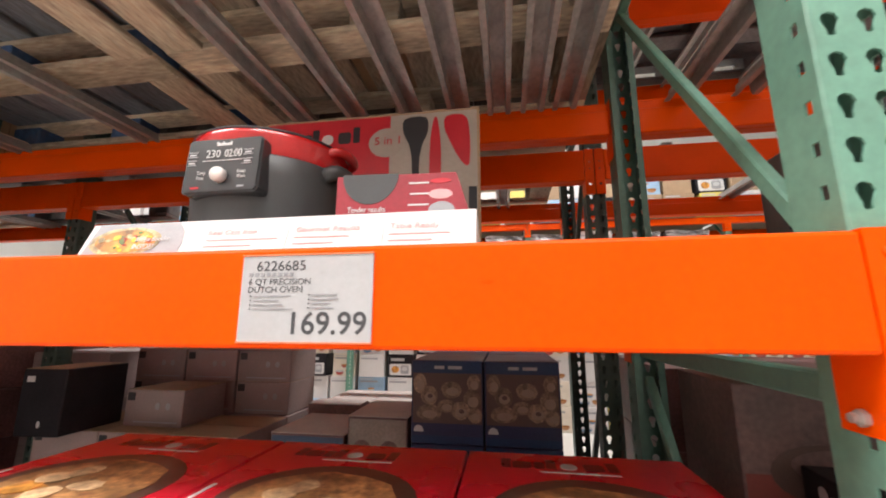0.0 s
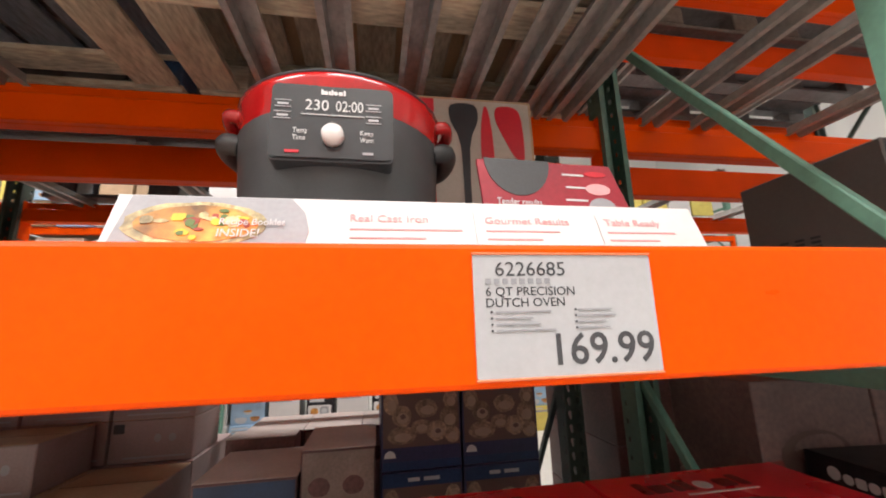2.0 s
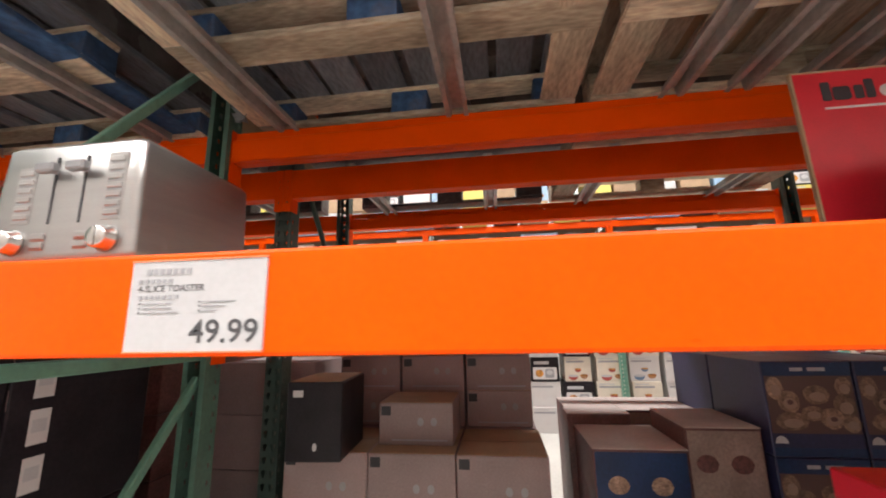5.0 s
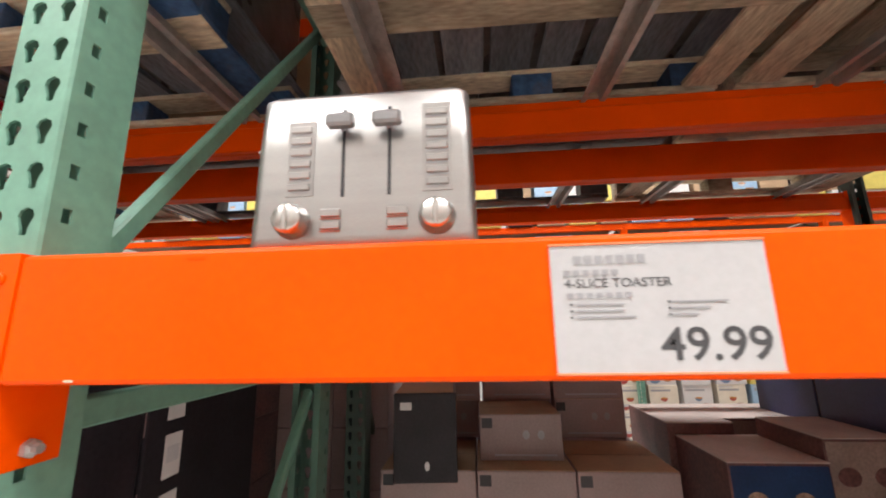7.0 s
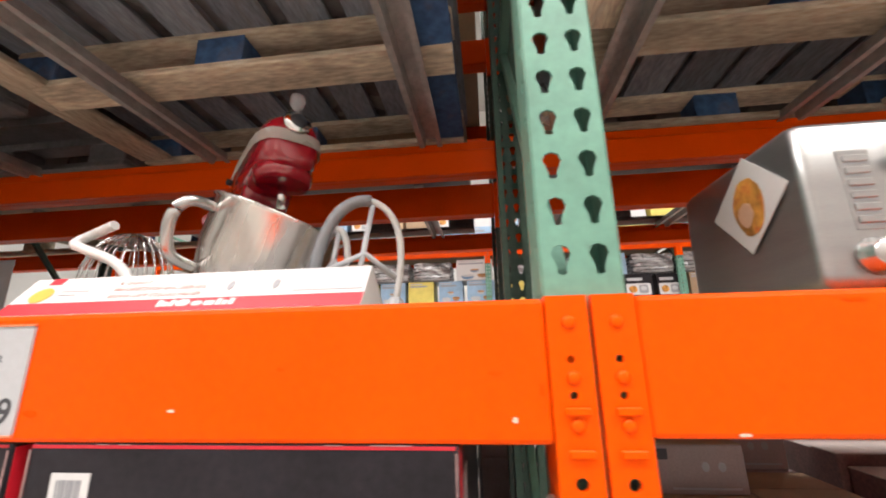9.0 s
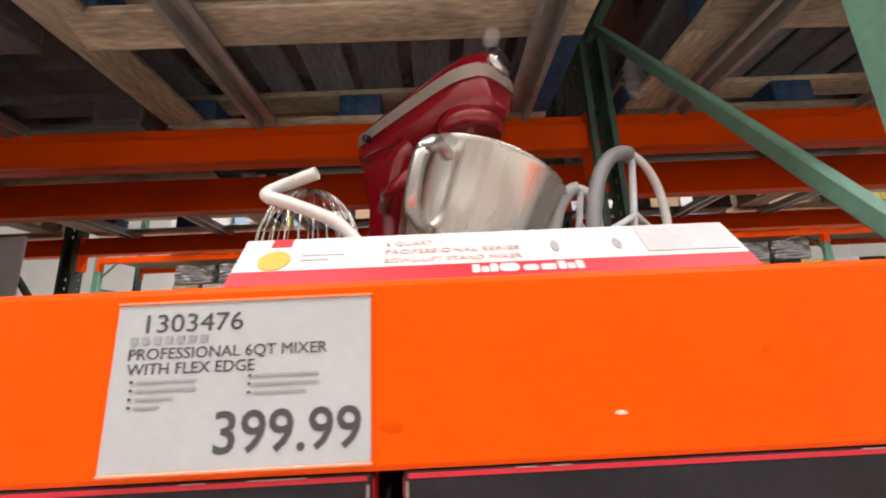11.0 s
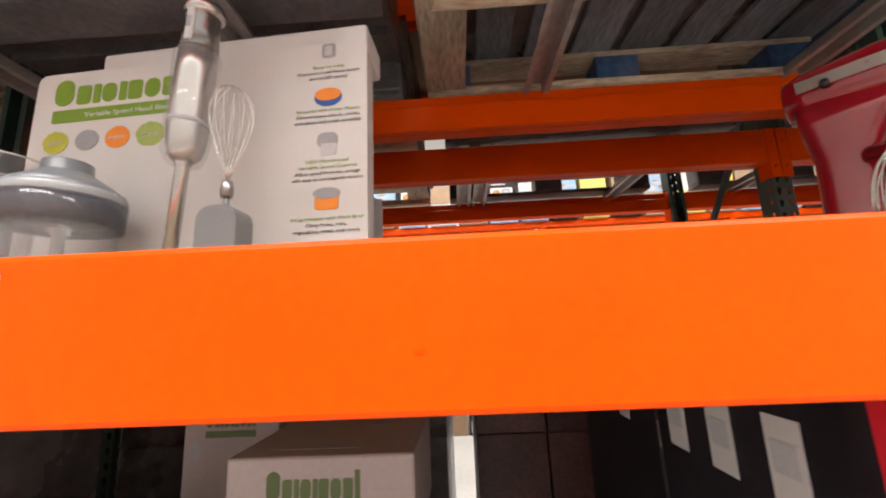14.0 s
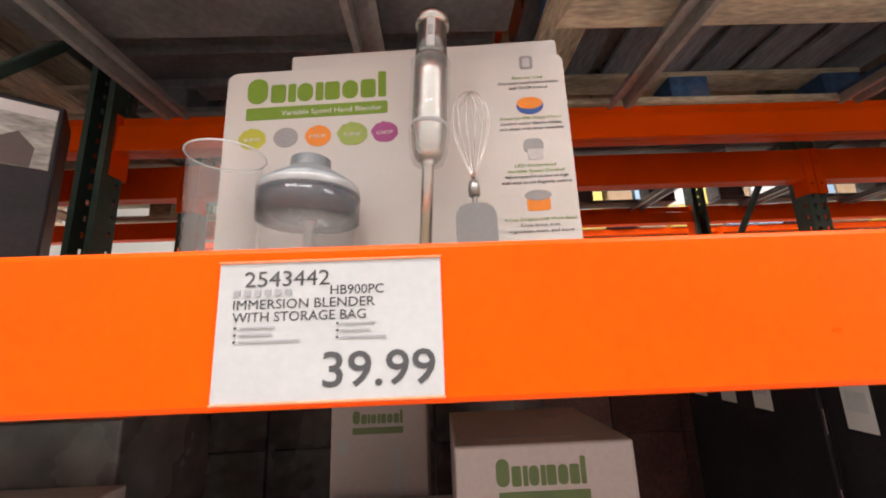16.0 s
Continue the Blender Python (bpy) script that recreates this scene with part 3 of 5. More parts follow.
NAVY = mat("navy_printed_carton", (0.034, 0.036, 0.1), 0.45, vary=0.15, scale=9, grain=90, bump=0.05)
COOKIE = mat("baked_dough_print", (0.31, 0.205, 0.145), 0.6, vary=0.35, scale=30, grain=140, bump=0.1, per_object=0.3)
HANDLE = mat("satin_silver_handle", (0.5, 0.49, 0.475), 0.24, metal=0.9, vary=0.05, scale=8, grain=200, bump=0.04, stretch=(8, 8, 0.3))
FOOD = mat("baked_crust_print", (0.6, 0.27, 0.05), 0.5, vary=0.5, scale=18, grain=80, bump=0.1, stain=(0.5, 0.06, 0.02), stain_amount=0.6)
SALAD = mat("vegetable_dish_print", (0.5, 0.4, 0.2), 0.5, vary=0.45, scale=45, grain=160, bump=0.05, stain=(0.16, 0.12, 0.05), stain_amount=0.9)
BEIGE = mat("beige_print", (0.42, 0.37, 0.32), 0.55, vary=0.04, scale=12, grain=100, bump=0.05)
REDBOX = mat("red_glossy_carton", (0.6, 0.01, 0.03), 0.28, vary=0.06, scale=7, grain=110, bump=0.04, coat=0.3)
BLACKBOX = mat("black_printed_carton", (0.02, 0.017, 0.021), 0.38, vary=0.2, scale=9, grain=110, bump=0.05, spec=0.2)
CASTGREY = mat("matt_charcoal_enamel", (0.05, 0.05, 0.052), 0.45, vary=0.05, scale=15, grain=300, bump=0.1)
PANELGREY = plain("black_glass_panel", (0.03, 0.031, 0.034), 0.2, coat=0.3)
REDENAMEL = plain("red_enamel", (0.5, 0.01, 0.012), 0.14, coat=0.6)
CRIMSON = plain("crimson_mixer_enamel", (0.3, 0.004, 0.014), 0.16, coat=0.7)
STEEL = mat("brushed_stainless_steel", (0.36, 0.355, 0.35), 0.33, metal=0.9, vary=0.05, scale=5, grain=160, bump=0.06, stretch=(1, 1, 12))
BOWLSTEEL = mat("satin_bowl_steel", (0.68, 0.65, 0.61), 0.27, metal=1.0, vary=0.08, scale=14, grain=40, bump=0.05, stretch=(3, 3, 0.2))
TAGINK = plain("grey_black_toner", (0.055, 0.055, 0.06), 0.6)
KNOBSTEEL = plain("satin_knob_steel", (0.5, 0.49, 0.475), 0.2, metal=0.9)
TRIM = plain("silver_trim_paint", (0.8, 0.78, 0.74), 0.3, metal=0.2)
DULLLINE = plain("dull_red_line", (0.35, 0.12, 0.08), 0.4)
CHROME = plain("polished_chrome", (0.7, 0.69, 0.67), 0.1, metal=1.0)
LEVER = plain("satin_silver_plastic", (0.24, 0.24, 0.25), 0.3, metal=0.5)
WHITEPL = plain("white_plastic", (0.64, 0.62, 0.6), 0.3)
BANDGREY = plain("pale_grey_band_plastic", (0.3, 0.31, 0.32), 0.25)
LIDGREY = plain("grey_lid_plastic", (0.17, 0.18, 0.195), 0.3)
GREYRUBBER = plain("grey_flex_edge_rubber", (0.2, 0.2, 0.21), 0.5)
CLEARCUP = sheer("clear_cup_plastic", (0.75, 0.76, 0.78), 0.1, 0.05)
CLEARBOWL = sheer("thin_clear_plastic", (0.7, 0.71, 0.74), 0.12)
CLEARKNOB = sheer("clear_knob_plastic", (0.75, 0.75, 0.77), 0.22)
BLISTER = sheer("clear_blister", (0.6, 0.6, 0.6), 0.16, 0.06)
GEARGREY = plain("grey_gearbox_plastic", (0.16, 0.16, 0.165), 0.4)
GREYSATIN = plain("grey_satin_metal", (0.2, 0.2, 0.2), 0.25, metal=0.8)
CLEARRIM = sheer("clear_plastic_edge", (0.85, 0.86, 0.88), 0.55)
SMOKE = sheer("smoke_tinted_plastic", (0.13, 0.14, 0.17), 0.36)
HOLDER = plain("clear_tag_holder_edge", (0.75, 0.22, 0.1), 0.25)


def bar(x0, x1, z0, z1, y, material, parent, name="print", m=None):
    """A printed patch a hair's breadth proud of the surface at y, facing -y."""
    return part(name, plate([(x0, z0), (x1, z0), (x1, z1), (x0, z1)], y - 0.0006, 0.0006, m=m), material, parent)


def blob(outline, y, material, parent, name="print", m=None):
    return part(name, plate(outline, y - 0.0006, 0.0006, m=m), material, parent)


# ---- price tags on the front beam ----
def price_tag(x0, x1, z0, z1, number, lines, price, left, right, label):
    w, h = x1 - x0, z1 - z0
    f = thing("price_tag", x0, FRONT, z0, 0, label, "price tag", "price tags on the beam")
    part("card", plate(rounded(0, w, 0, h, 0.001, 1), -0.0028, 0.0026), TAGPAPER, f)
    part("holder_edge", box(-0.001, w + 0.001, -0.004, 0, h, h + 0.0022, 0.0006), HOLDER, f)
    part("holder_edge", box(-0.001, w + 0.001, -0.004, 0, -0.0022, 0, 0.0006), HOLDER, f)
    y = -0.0031
    if number:
        text(number, 0.0178, TAGINK, f, 0.115 * w, y, 0.822 * h, 0.38 * w)
    else:
        for j in range(7):
            bar((0.115 + 0.05 * j) * w, (0.148 + 0.05 * j) * w, 0.845 * h, 0.915 * h, y, GREYINK, f)
    for k, line in enumerate(lines):
        z = (0.748 - 0.092 * k) * h
        for body, xa, xb in line:
            if body is None:
                for j in range(int((xb - xa) * 22)):
                    bar((xa + j / 22) * w, (xa + (j + 0.62) / 22) * w, z + 0.004 * h, z + 0.05 * h, y, GREYINK, f)
            else:
                text(body, 0.0108, TAGINK, f, xa * w, y, z, (xb - xa) * w, bold=0.0)
    for k, e in enumerate(left):
        z = (0.515 - 0.05 * k) * h
        bar(0.08 * w, 0.09 * w, z, z + 0.016 * h, y, TAGINK, f)
        bar(0.105 * w, e * w, z, z + 0.013 * h, y, GREYINK, f)
    for k, e in enumerate(right):
        z = (0.525 - 0.05 * k) * h
        bar(0.53 * w, 0.54 * w, z, z + 0.016 * h, y, TAGINK, f)
        bar(0.55 * w, e * w, z, z + 0.013 * h, y, GREYINK, f)
    wide = 0.49 if len(price) < 6 else 0.55
    text(price, 0.037, TAGINK, f, (0.965 - wide) * w, y, 0.09 * h, wide * w, bold=0.0004)


price_tag(-0.3235, -0.154, 1.3995, 1.503, "6226685", [[(None, 0.06, 0.46)], [("6 QT PRECISION", 0.06, 0.54)], [("DUTCH OVEN", 0.06, 0.48)]], "169.99",
          [0.4, 0.3, 0.34, 0.42], [0.74, 0.76, 0.7, 0.72], "white price card reading 169.99 on the orange beam")
price_tag(-1.7235, -1.549, 1.398, 1.503, None, [[(None, 0.06, 0.36)], [("4-SLICE TOASTER", 0.06, 0.56)], [(None, 0.07, 0.4)]], "49.99",
          [0.33, 0.33, 0.38], [0.8, 0.72, 0.66], "white price card reading 49.99 on the orange beam")
price_tag(-3.0245, -2.849, 1.394, 1.502, "1303476", [[(None, 0.06, 0.42)], [("PROFESSIONAL 6QT MIXER", 0.06, 0.83)], [("WITH FLEX EDGE", 0.06, 0.55)]], "399.99",
          [0.33, 0.33, 0.25, 0.2], [0.8, 0.8, 0.75], "white price card reading 399.99 on the orange beam")
price_tag(-4.097, -3.9195, 1.393, 1.5, "2543442", [[(None, 0.07, 0.38), ("HB900PC", 0.5, 0.74)], [("IMMERSION BLENDER", 0.07, 0.7)], [("WITH STORAGE BAG", 0.07, 0.66)]], "39.99",
          [0.26, 0.25, 0.37], [0.7, 0.68, 0.75], "white price card reading 39.99 on the orange beam")


# ---- display of the electric dutch oven ----
def display_board():
    f = thing("display_board", -0.34, 0.885, L1, 0, "red and beige printed corrugated display backboard standing on shelf", "display board", rx=-1.5)
    w, h = 0.2875, 0.44
    part("sheet", box(-w, w, 0, 0.011, 0, h, 0.001), CARTON, f, "brown corrugated sheet edge")
    bar(-w + 0.004, 0.06, 0.002, h - 0.006, 0, REDINK, f, "red_print")
    bar(0.06, w - 0.006, 0.002, h - 0.006, 0, BEIGE, f, "beige_print")
    y = -0.0008
    bar(w - 0.028, w - 0.008, 0.002, 0.23, y, BLACKINK, f)
    brand_mark("lnil", -0.235, -0.13, h - 0.075, h - 0.03, y, BLACKINK, f)
    brand_mark("o", -0.125, -0.088, h - 0.075, h - 0.035, y, WHITEINK, f)
    brand_mark("nl", -0.08, -0.018, h - 0.075, h - 0.03, y, BLACKINK, f)
    bar(-0.235, -0.1, h - 0.095, h - 0.09, y, WHITEINK, f)
    blob(disc(0.052, h - 0.08, 0.048, 0.04), y, BEIGE, f, "badge")
    text("5 in 1", 0.03, REDINK, f, 0.02, y - 0.0012, h - 0.085, 0.066)
    # printed utensils
    blob(smooth([(0.098, h - 0.02), (0.152, h - 0.018), (0.158, h - 0.06), (0.138, h - 0.125), (0.135, h - 0.34), (0.122, h - 0.34), (0.118, h - 0.125), (0.096, h - 0.06)], 3, True), y - 0.001, BLACKINK, f, "spatula_print")
    blob(smooth([(0.172, h - 0.03), (0.183, h - 0.028), (0.192, h - 0.12), (0.188, h - 0.3), (0.168, h - 0.3), (0.163, h - 0.12)], 3, True), y - 0.001, REDINK, f, "tongs_print")
    blob(smooth([(0.205, h - 0.02), (0.245, h - 0.018), (0.262, h - 0.05), (0.262, h - 0.15), (0.24, h - 0.14), (0.215, h - 0.09), (0.2, h - 0.05)], 3, True), y - 0.0005, REDINK, f, "spatula_print")


def dutch_oven():
    f = thing("dutch_oven", -0.455, 0.69, L1, 0, "charcoal electric dutch oven with red enamel rim on display", "dutch oven")
    prof = [(0.115, 0.0), (0.128, 0.008), (0.136, 0.05), (0.141, 0.15), (0.144, 0.186), (0.139, 0.19), (0.134, 0.176), (0.13, 0.166), (0, 0.166)]
    part("body", lathe(prof, 48), CASTGREY, f)
    pot = part("pot", lathe([(0.13, 0.168), (0.137, 0.172), (0.141, 0.2), (0.146, 0.222), (0.1465, 0.229), (0.143, 0.231), (0.138, 0.222), (0.134, 0.172), (0, 0.17)], 48), REDENAMEL, f, "glossy red enamel pot")
    part("gasket", tube([(0.1435 * math.cos(a), 0.1435 * math.sin(a), 0.2325) for a in [2 * math.pi * k / 40 for k in range(40)]], 0.0028, 6, closed=True), BLACKINK, pot)
    for s in (-1, 1):
        part("side_handle", tube(smooth([(s * 0.13, -0.045, 0.176), (s * 0.15, -0.04, 0.182), (s * 0.158, 0, 0.183), (s * 0.15, 0.04, 0.182), (s * 0.13, 0.045, 0.176)], 5), 0.0145, 10), CASTGREY, f)
        part("pot_handle", tube(smooth([(s * 0.135, -0.04, 0.222), (s * 0.152, -0.035, 0.226), (s * 0.16, 0, 0.226), (s * 0.152, 0.035, 0.226), (s * 0.135, 0.04, 0.222)], 5), 0.0095, 10), REDENAMEL, pot)
    tilt = Matrix.Translation((0, -0.149, 0.163)) @ Matrix.Rotation(radians(-4), 4, "X")
    bm = plate(rounded(-0.069, 0.069, -0.049, 0.05, 0.008), 0, 0.03)
    bmesh.ops.bevel(bm, geom=[e for e in bm.edges if all(v.co.y < 1e-6 for v in e.verts)], offset=0.003, segments=2, affect="EDGES")
    bmesh.ops.transform(bm, verts=bm.verts[:], matrix=tilt)
    pn = part("control_panel", bm, PANELGREY, f, "black glass control panel with white digits")
    kn = lathe([(0.0122, 0), (0.0122, 0.01), (0.0105, 0.013), (0, 0.0135)], 24, m=tilt @ Matrix.Translation((0.001, 0, -0.02)) @ Matrix.Rotation(radians(90), 4, "X"))
    part("knob", kn, WHITEPL, pn, "white dial knob")
    for body, s, x, z, wd in (("230", 0.02, -0.031, 0.014, 0.026), ("02:00", 0.02, 0.003, 0.014, 0.031), ("Temp", 0.009, -0.043, -0.016, 0.016), ("Time", 0.009, -0.043, -0.025, 0.014),
                              ("Keep", 0.009, 0.031, -0.016, 0.015), ("Warm", 0.009, 0.031, -0.025, 0.015)):
        text(body, s, WHITEINK, pn, x, -0.0008, z, wd, m=tilt)
    brand_mark("lnilonl", -0.014, 0.014, 0.035, 0.042, -0.0004, WHITEINK, pn, tilt)
    bar(-0.035, 0.036, 0.0075, 0.0085, -0.0008, WHITEINK, pn, m=tilt)
    for x, z in ((-0.055, 0.016), (-0.055, 0.001), (0.046, 0.016), (0.046, 0.0)):
        for zz in (z, z + 0.0085):
            bar(x - 0.009, x + 0.009, zz, zz + 0.0008, -0.0008, LGREY, pn, m=tilt)
        bar(x - 0.006, x + 0.006, z + 0.003, z + 0.0055, -0.0008, LGREY, pn, m=tilt)
    bar(-0.05, -0.035, -0.041, -0.038, -0.0008, REDINK, pn, m=tilt)
    bar(0.034, 0.046, -0.041, -0.038, -0.0008, GREYINK, pn, m=tilt)


def tent_strip(name, x0, x1, yf, yr, yb, zf, zr, label):
    """A folded card strip: a printed front slope and a plain back slope. Returns the thing and the matrix of its front face."""
    f = thing(name, x0, yf, L1, 0, label, "display strip")
    w, rise, run = x1 - x0, zr - L1, yr - yf
    bm = bmesh.new()
    prof = [(0, 0), (0, zf - L1), (run, rise), (run + 0.002, rise), (yb - yf, 0)]
    a = [bm.verts.new((0, y, z)) for y, z in prof]
    c = [bm.verts.new((w, y, z)) for y, z in prof]
    for i in range(len(prof)):
        bm.faces.new((a[i], a[(i + 1) % 5], c[(i + 1) % 5], c[i]))
    bm.faces.new(a)
    bm.faces.new(list(reversed(c)))
    bmesh.ops.recalc_face_normals(bm, faces=bm.faces[:])
    part("folded_card", bm, PAPER, f)
    ang = math.atan2(run, rise - (zf - L1))
    return f, Matrix.Translation((0, 0, zf - L1)) @ Matrix.Rotation(-ang, 4, "X"), math.hypot(run, rise - (zf - L1))


def oven_strip():
    f, m, s = tent_strip("display_strip", -0.643, -0.036, 0.49, 0.512, 0.64, 1.517, 1.574, "white folded card strip with red captions before the oven")
    pts = [(0.006, 0.001), (0.171, 0.001), (0.174, s * 0.35), (0.169, s * 0.7), (0.155, s - 0.001), (0.012, s - 0.001)]
    blob(pts, 0, GREYINK, f, "dish_photo", m)
    blob(disc(0.075, s * 0.45, 0.062, s * 0.42, 24, 0.06, 3), -0.0007, SALAD, f, "dish_photo", m)
    blob(disc(0.075, s * 0.45, 0.052, s * 0.34, 20, 0.05, 6), -0.0012, FOOD, f, "dish_photo", m)
    bits = random.Random(12)
    for k in range(26):
        a, q = bits.uniform(0, 6.28), bits.uniform(0.1, 0.9)
        blob(disc(0.075 + 0.05 * q * math.cos(a), s * 0.45 + s * 0.32 * q * math.sin(a), bits.uniform(0.003, 0.008), bits.uniform(0.002, 0.005), 8, 0.2, k), -0.0018 - 0.00002 * k, (SALAD, DULLGREEN, YELLOW, MEATRED)[k % 4], f, "dish_photo", m)
    text("Recipe Booklet", 0.0105, WHITEINK, f, 0.094, -0.003, s * 0.42, 0.058, m=m)
    text("INSIDE!", 0.0125, WHITEINK, f, 0.094, -0.003, s * 0.2, 0.036, m=m)
    for body, x, wd, l1, l2 in (("Real Cast Iron", 0.212, 0.078, 0.113, 0.075), ("Gourmet Results", 0.351, 0.095, 0.081, 0.06), ("Table Ready", 0.489, 0.069, 0.083, 0.06)):
        text(body, 0.0125, PINKINK, f, x, -0.0008, s * 0.55, wd, m=m)
        bar(x, x + l1, s * 0.385, s * 0.415, -0.0002, PINKINK, f, m=m)
        bar(x, x + l2, s * 0.215, s * 0.245, -0.0002, PINKINK, f, m=m)
    for x in (0.339, 0.48):
        bar(x, x + 0.0008, s * 0.1, s * 0.8, -0.0002, LGREY, f, m=m)


MATTRED = mat("dull_red_card", (0.3, 0.016, 0.03), 0.4, vary=0.1, scale=9, grain=110, bump=0.04)


def oven_card():
    f = thing("info_card", -0.168, 0.574, L1, 3, "red and grey printed card leaning on the display shelf", "info card", rx=-8)
    f.matrix_basis = f.matrix_basis @ Matrix.Diagonal((0.97, 1, 0.885, 1))
    part("card", plate([(-0.1, 0), (0.144, 0), (0.098, 0.172), (-0.108, 0.17)], 0, 0.004), MATTRED, f)
    blob([(-0.049 + 0.049 * math.cos(radians(a)), 0.173 + 0.062 * math.sin(radians(a))) for a in range(180, 361, 12)], -0.0002, CASTGREY, f, "pot_picture")
    text("Tender results", 0.016, WHITEINK, f, -0.085, -0.0008, 0.095, 0.065)
    bar(-0.085, 0.03, 0.082, 0.086, -0.0002, PINKINK, f)
    bar(-0.085, 0.0, 0.07, 0.074, -0.0002, PINKINK, f)
    for k in range(5):
        bar(0.018 + 0.003 * (k % 2), 0.052, 0.15 - 0.022 * k, 0.153 - 0.022 * k, -0.0002, WHITEINK, f)
    blob(disc(0.072, 0.155, 0.018, 0.005), -0.0002, REDINK, f)
    blob(disc(0.072, 0.128, 0.02, 0.01), -0.0002, PINKINK, f)
    blob(disc(0.074, 0.095, 0.022, 0.018), -0.0002, GREYINK, f)


display_board()
dutch_oven()
oven_strip()
oven_card()


# ---- toaster ----
def toaster():
    f = thing("toaster", -1.907, 0.49, L1, 0, "brushed stainless steel four-slice toaster standing on the shelf", "toaster")
    w, d, h = 0.114, 0.25, 0.19
    bm = bmesh.new()
    rows = [(0.0, 0.0, 1.09), (0.02, 0.0, 1.08), (0.12, 0.0, 1.06), (h - 0.008, 0.002, 1.04), (h, 0.01, 0.99)]
    rings = []
    for z, inset, k in rows:
        rings.append([bm.verts.new((x * k, y0 + 0.0, z)) for x, y0 in rounded(-w, w, inset, d - inset, 0.012, 3)])
    for a, c in zip(rings, rings[1:]):
        n = len(a)
        for i in range(n):
            bm.faces.new((a[i], a[(i + 1) % n], c[(i + 1) % n], c[i])).smooth = True
    bm.faces.new(rings[-1])
    bm.faces.new(list(reversed(rings[0])))
    bmesh.ops.recalc_face_normals(bm, faces=bm.faces[:])
    part("shell", bm, STEEL, f)
    for x in (-0.075, -0.03, 0.03, 0.075):
        part("bread_slot", box(x - 0.012, x + 0.012, 0.05, d - 0.04, h - 0.002, h + 0.0008, 0.001), BLACKINK, f)
    for s in (-1, 1):
        x = 0.0255 * s + 0.0055
        part("lever_slot", box(x - 0.0018, x + 0.0018, -0.0012, 0.002, 0.062, 0.165, 0.0005), BLACKINK, f)
        lv = part("lever", box(x - 0.0155, x + 0.0155, -0.02, -0.006, 0.136, 0.151, 0.003), LEVER, f, "pale silver lever")
        part("stem", box(x - 0.0035, x + 0.0035, -0.008, 0.001, 0.138, 0.147, 0.0008), GREYINK, lv)
        kx = -0.073 if s < 0 else 0.082
        kb = part("knob", lathe([(0.0195, 0), (0.019, 0.004), (0.0165, 0.006), (0.016, 0.016), (0.0135, 0.019), (0, 0.0195)], 28, m=Matrix.Translation((kx, 0, 0.036)) @ Matrix.Rotation(radians(90), 4, "X")), KNOBSTEEL, f, "polished chrome dial")
        part("grip", box(kx - 0.0022, kx + 0.0022, -0.0215, -0.018, 0.022, 0.05, 0.0008), KNOBSTEEL, kb)
        bx = -0.068 if s < 0 else 0.083
        for k in range(7 if s > 0 else 6):
            mk = part("shade_mark", box(bx - 0.012, bx + 0.012, -0.003, 0.001, 0.0705 + 0.0135 * k, 0.0785 + 0.0135 * k, 0.001), STEEL, f)
            # Grey strip below each mark paints the shade of its recess.
            part("groove", box(bx - 0.0125, bx + 0.0125, -0.0012, 0.001, 0.0678 + 0.0135 * k, 0.0698 + 0.0135 * k), GREYINK, mk)
        part("mark_frame", box(bx - 0.0155, bx + 0.0155, -0.0008, 0.001, 0.064, 0.166 if s > 0 else 0.152, 0.0004), STEEL, f)
        for k in range(2):
            z = 0.026 + 0.0135 * k
            part("button", box(0.036 * s + 0.004 - 0.011, 0.036 * s + 0.004 + 0.011, -0.003, 0.001, z, z + 0.009, 0.001), STEEL, f)
            part("indicator_line", box(0.036 * s - 0.007, 0.036 * s + 0.015, -0.0012, 0.001, z - 0.0025, z - 0.0008), DULLLINE, f)
    for x in (-0.09, 0.09):
        for y in (0.03, d - 0.03):
            part("foot", lathe([(0.01, -0.002), (0.01, 0.004), (0, 0.004)], 12, m=Matrix.Translation((x, y, 0.0))), BLACKINK, f)
    # hang tag on the left side
    side = Matrix.Translation((-w * 1.1 - 0.0005, 0, 0)) @ Matrix.Rotation(radians(-90), 4, "Z")
    tg = part("sticker", plate([(-0.076, 0.186), (-0.013, 0.126), (-0.092, 0.062), (-0.158, 0.126)], 0, 0.0008, m=side), PAPER, f, "white sticker with a toast picture")
    blob(disc(-0.082, 0.122, 0.028, 0.037, 22, 0.05, 5), -0.0003, FOOD, tg, "toast_picture", side)
    blob(disc(-0.088, 0.112, 0.014, 0.016, 16, 0.08, 2), -0.001, CRUSTPINK, tg, "toast_picture", side)


toaster()


# ---- stand mixer ----
def loop_pts(cx, cz, w, h, y, lean=0.0, n=20, open_foot=True):
    pts = []
    for k in range(n + 1):
        a = math.pi * k / n
        pts.append((cx - w / 2 * math.cos(a) + lean * math.sin(a), y, cz + h * math.sin(a) ** 0.7))
    return pts


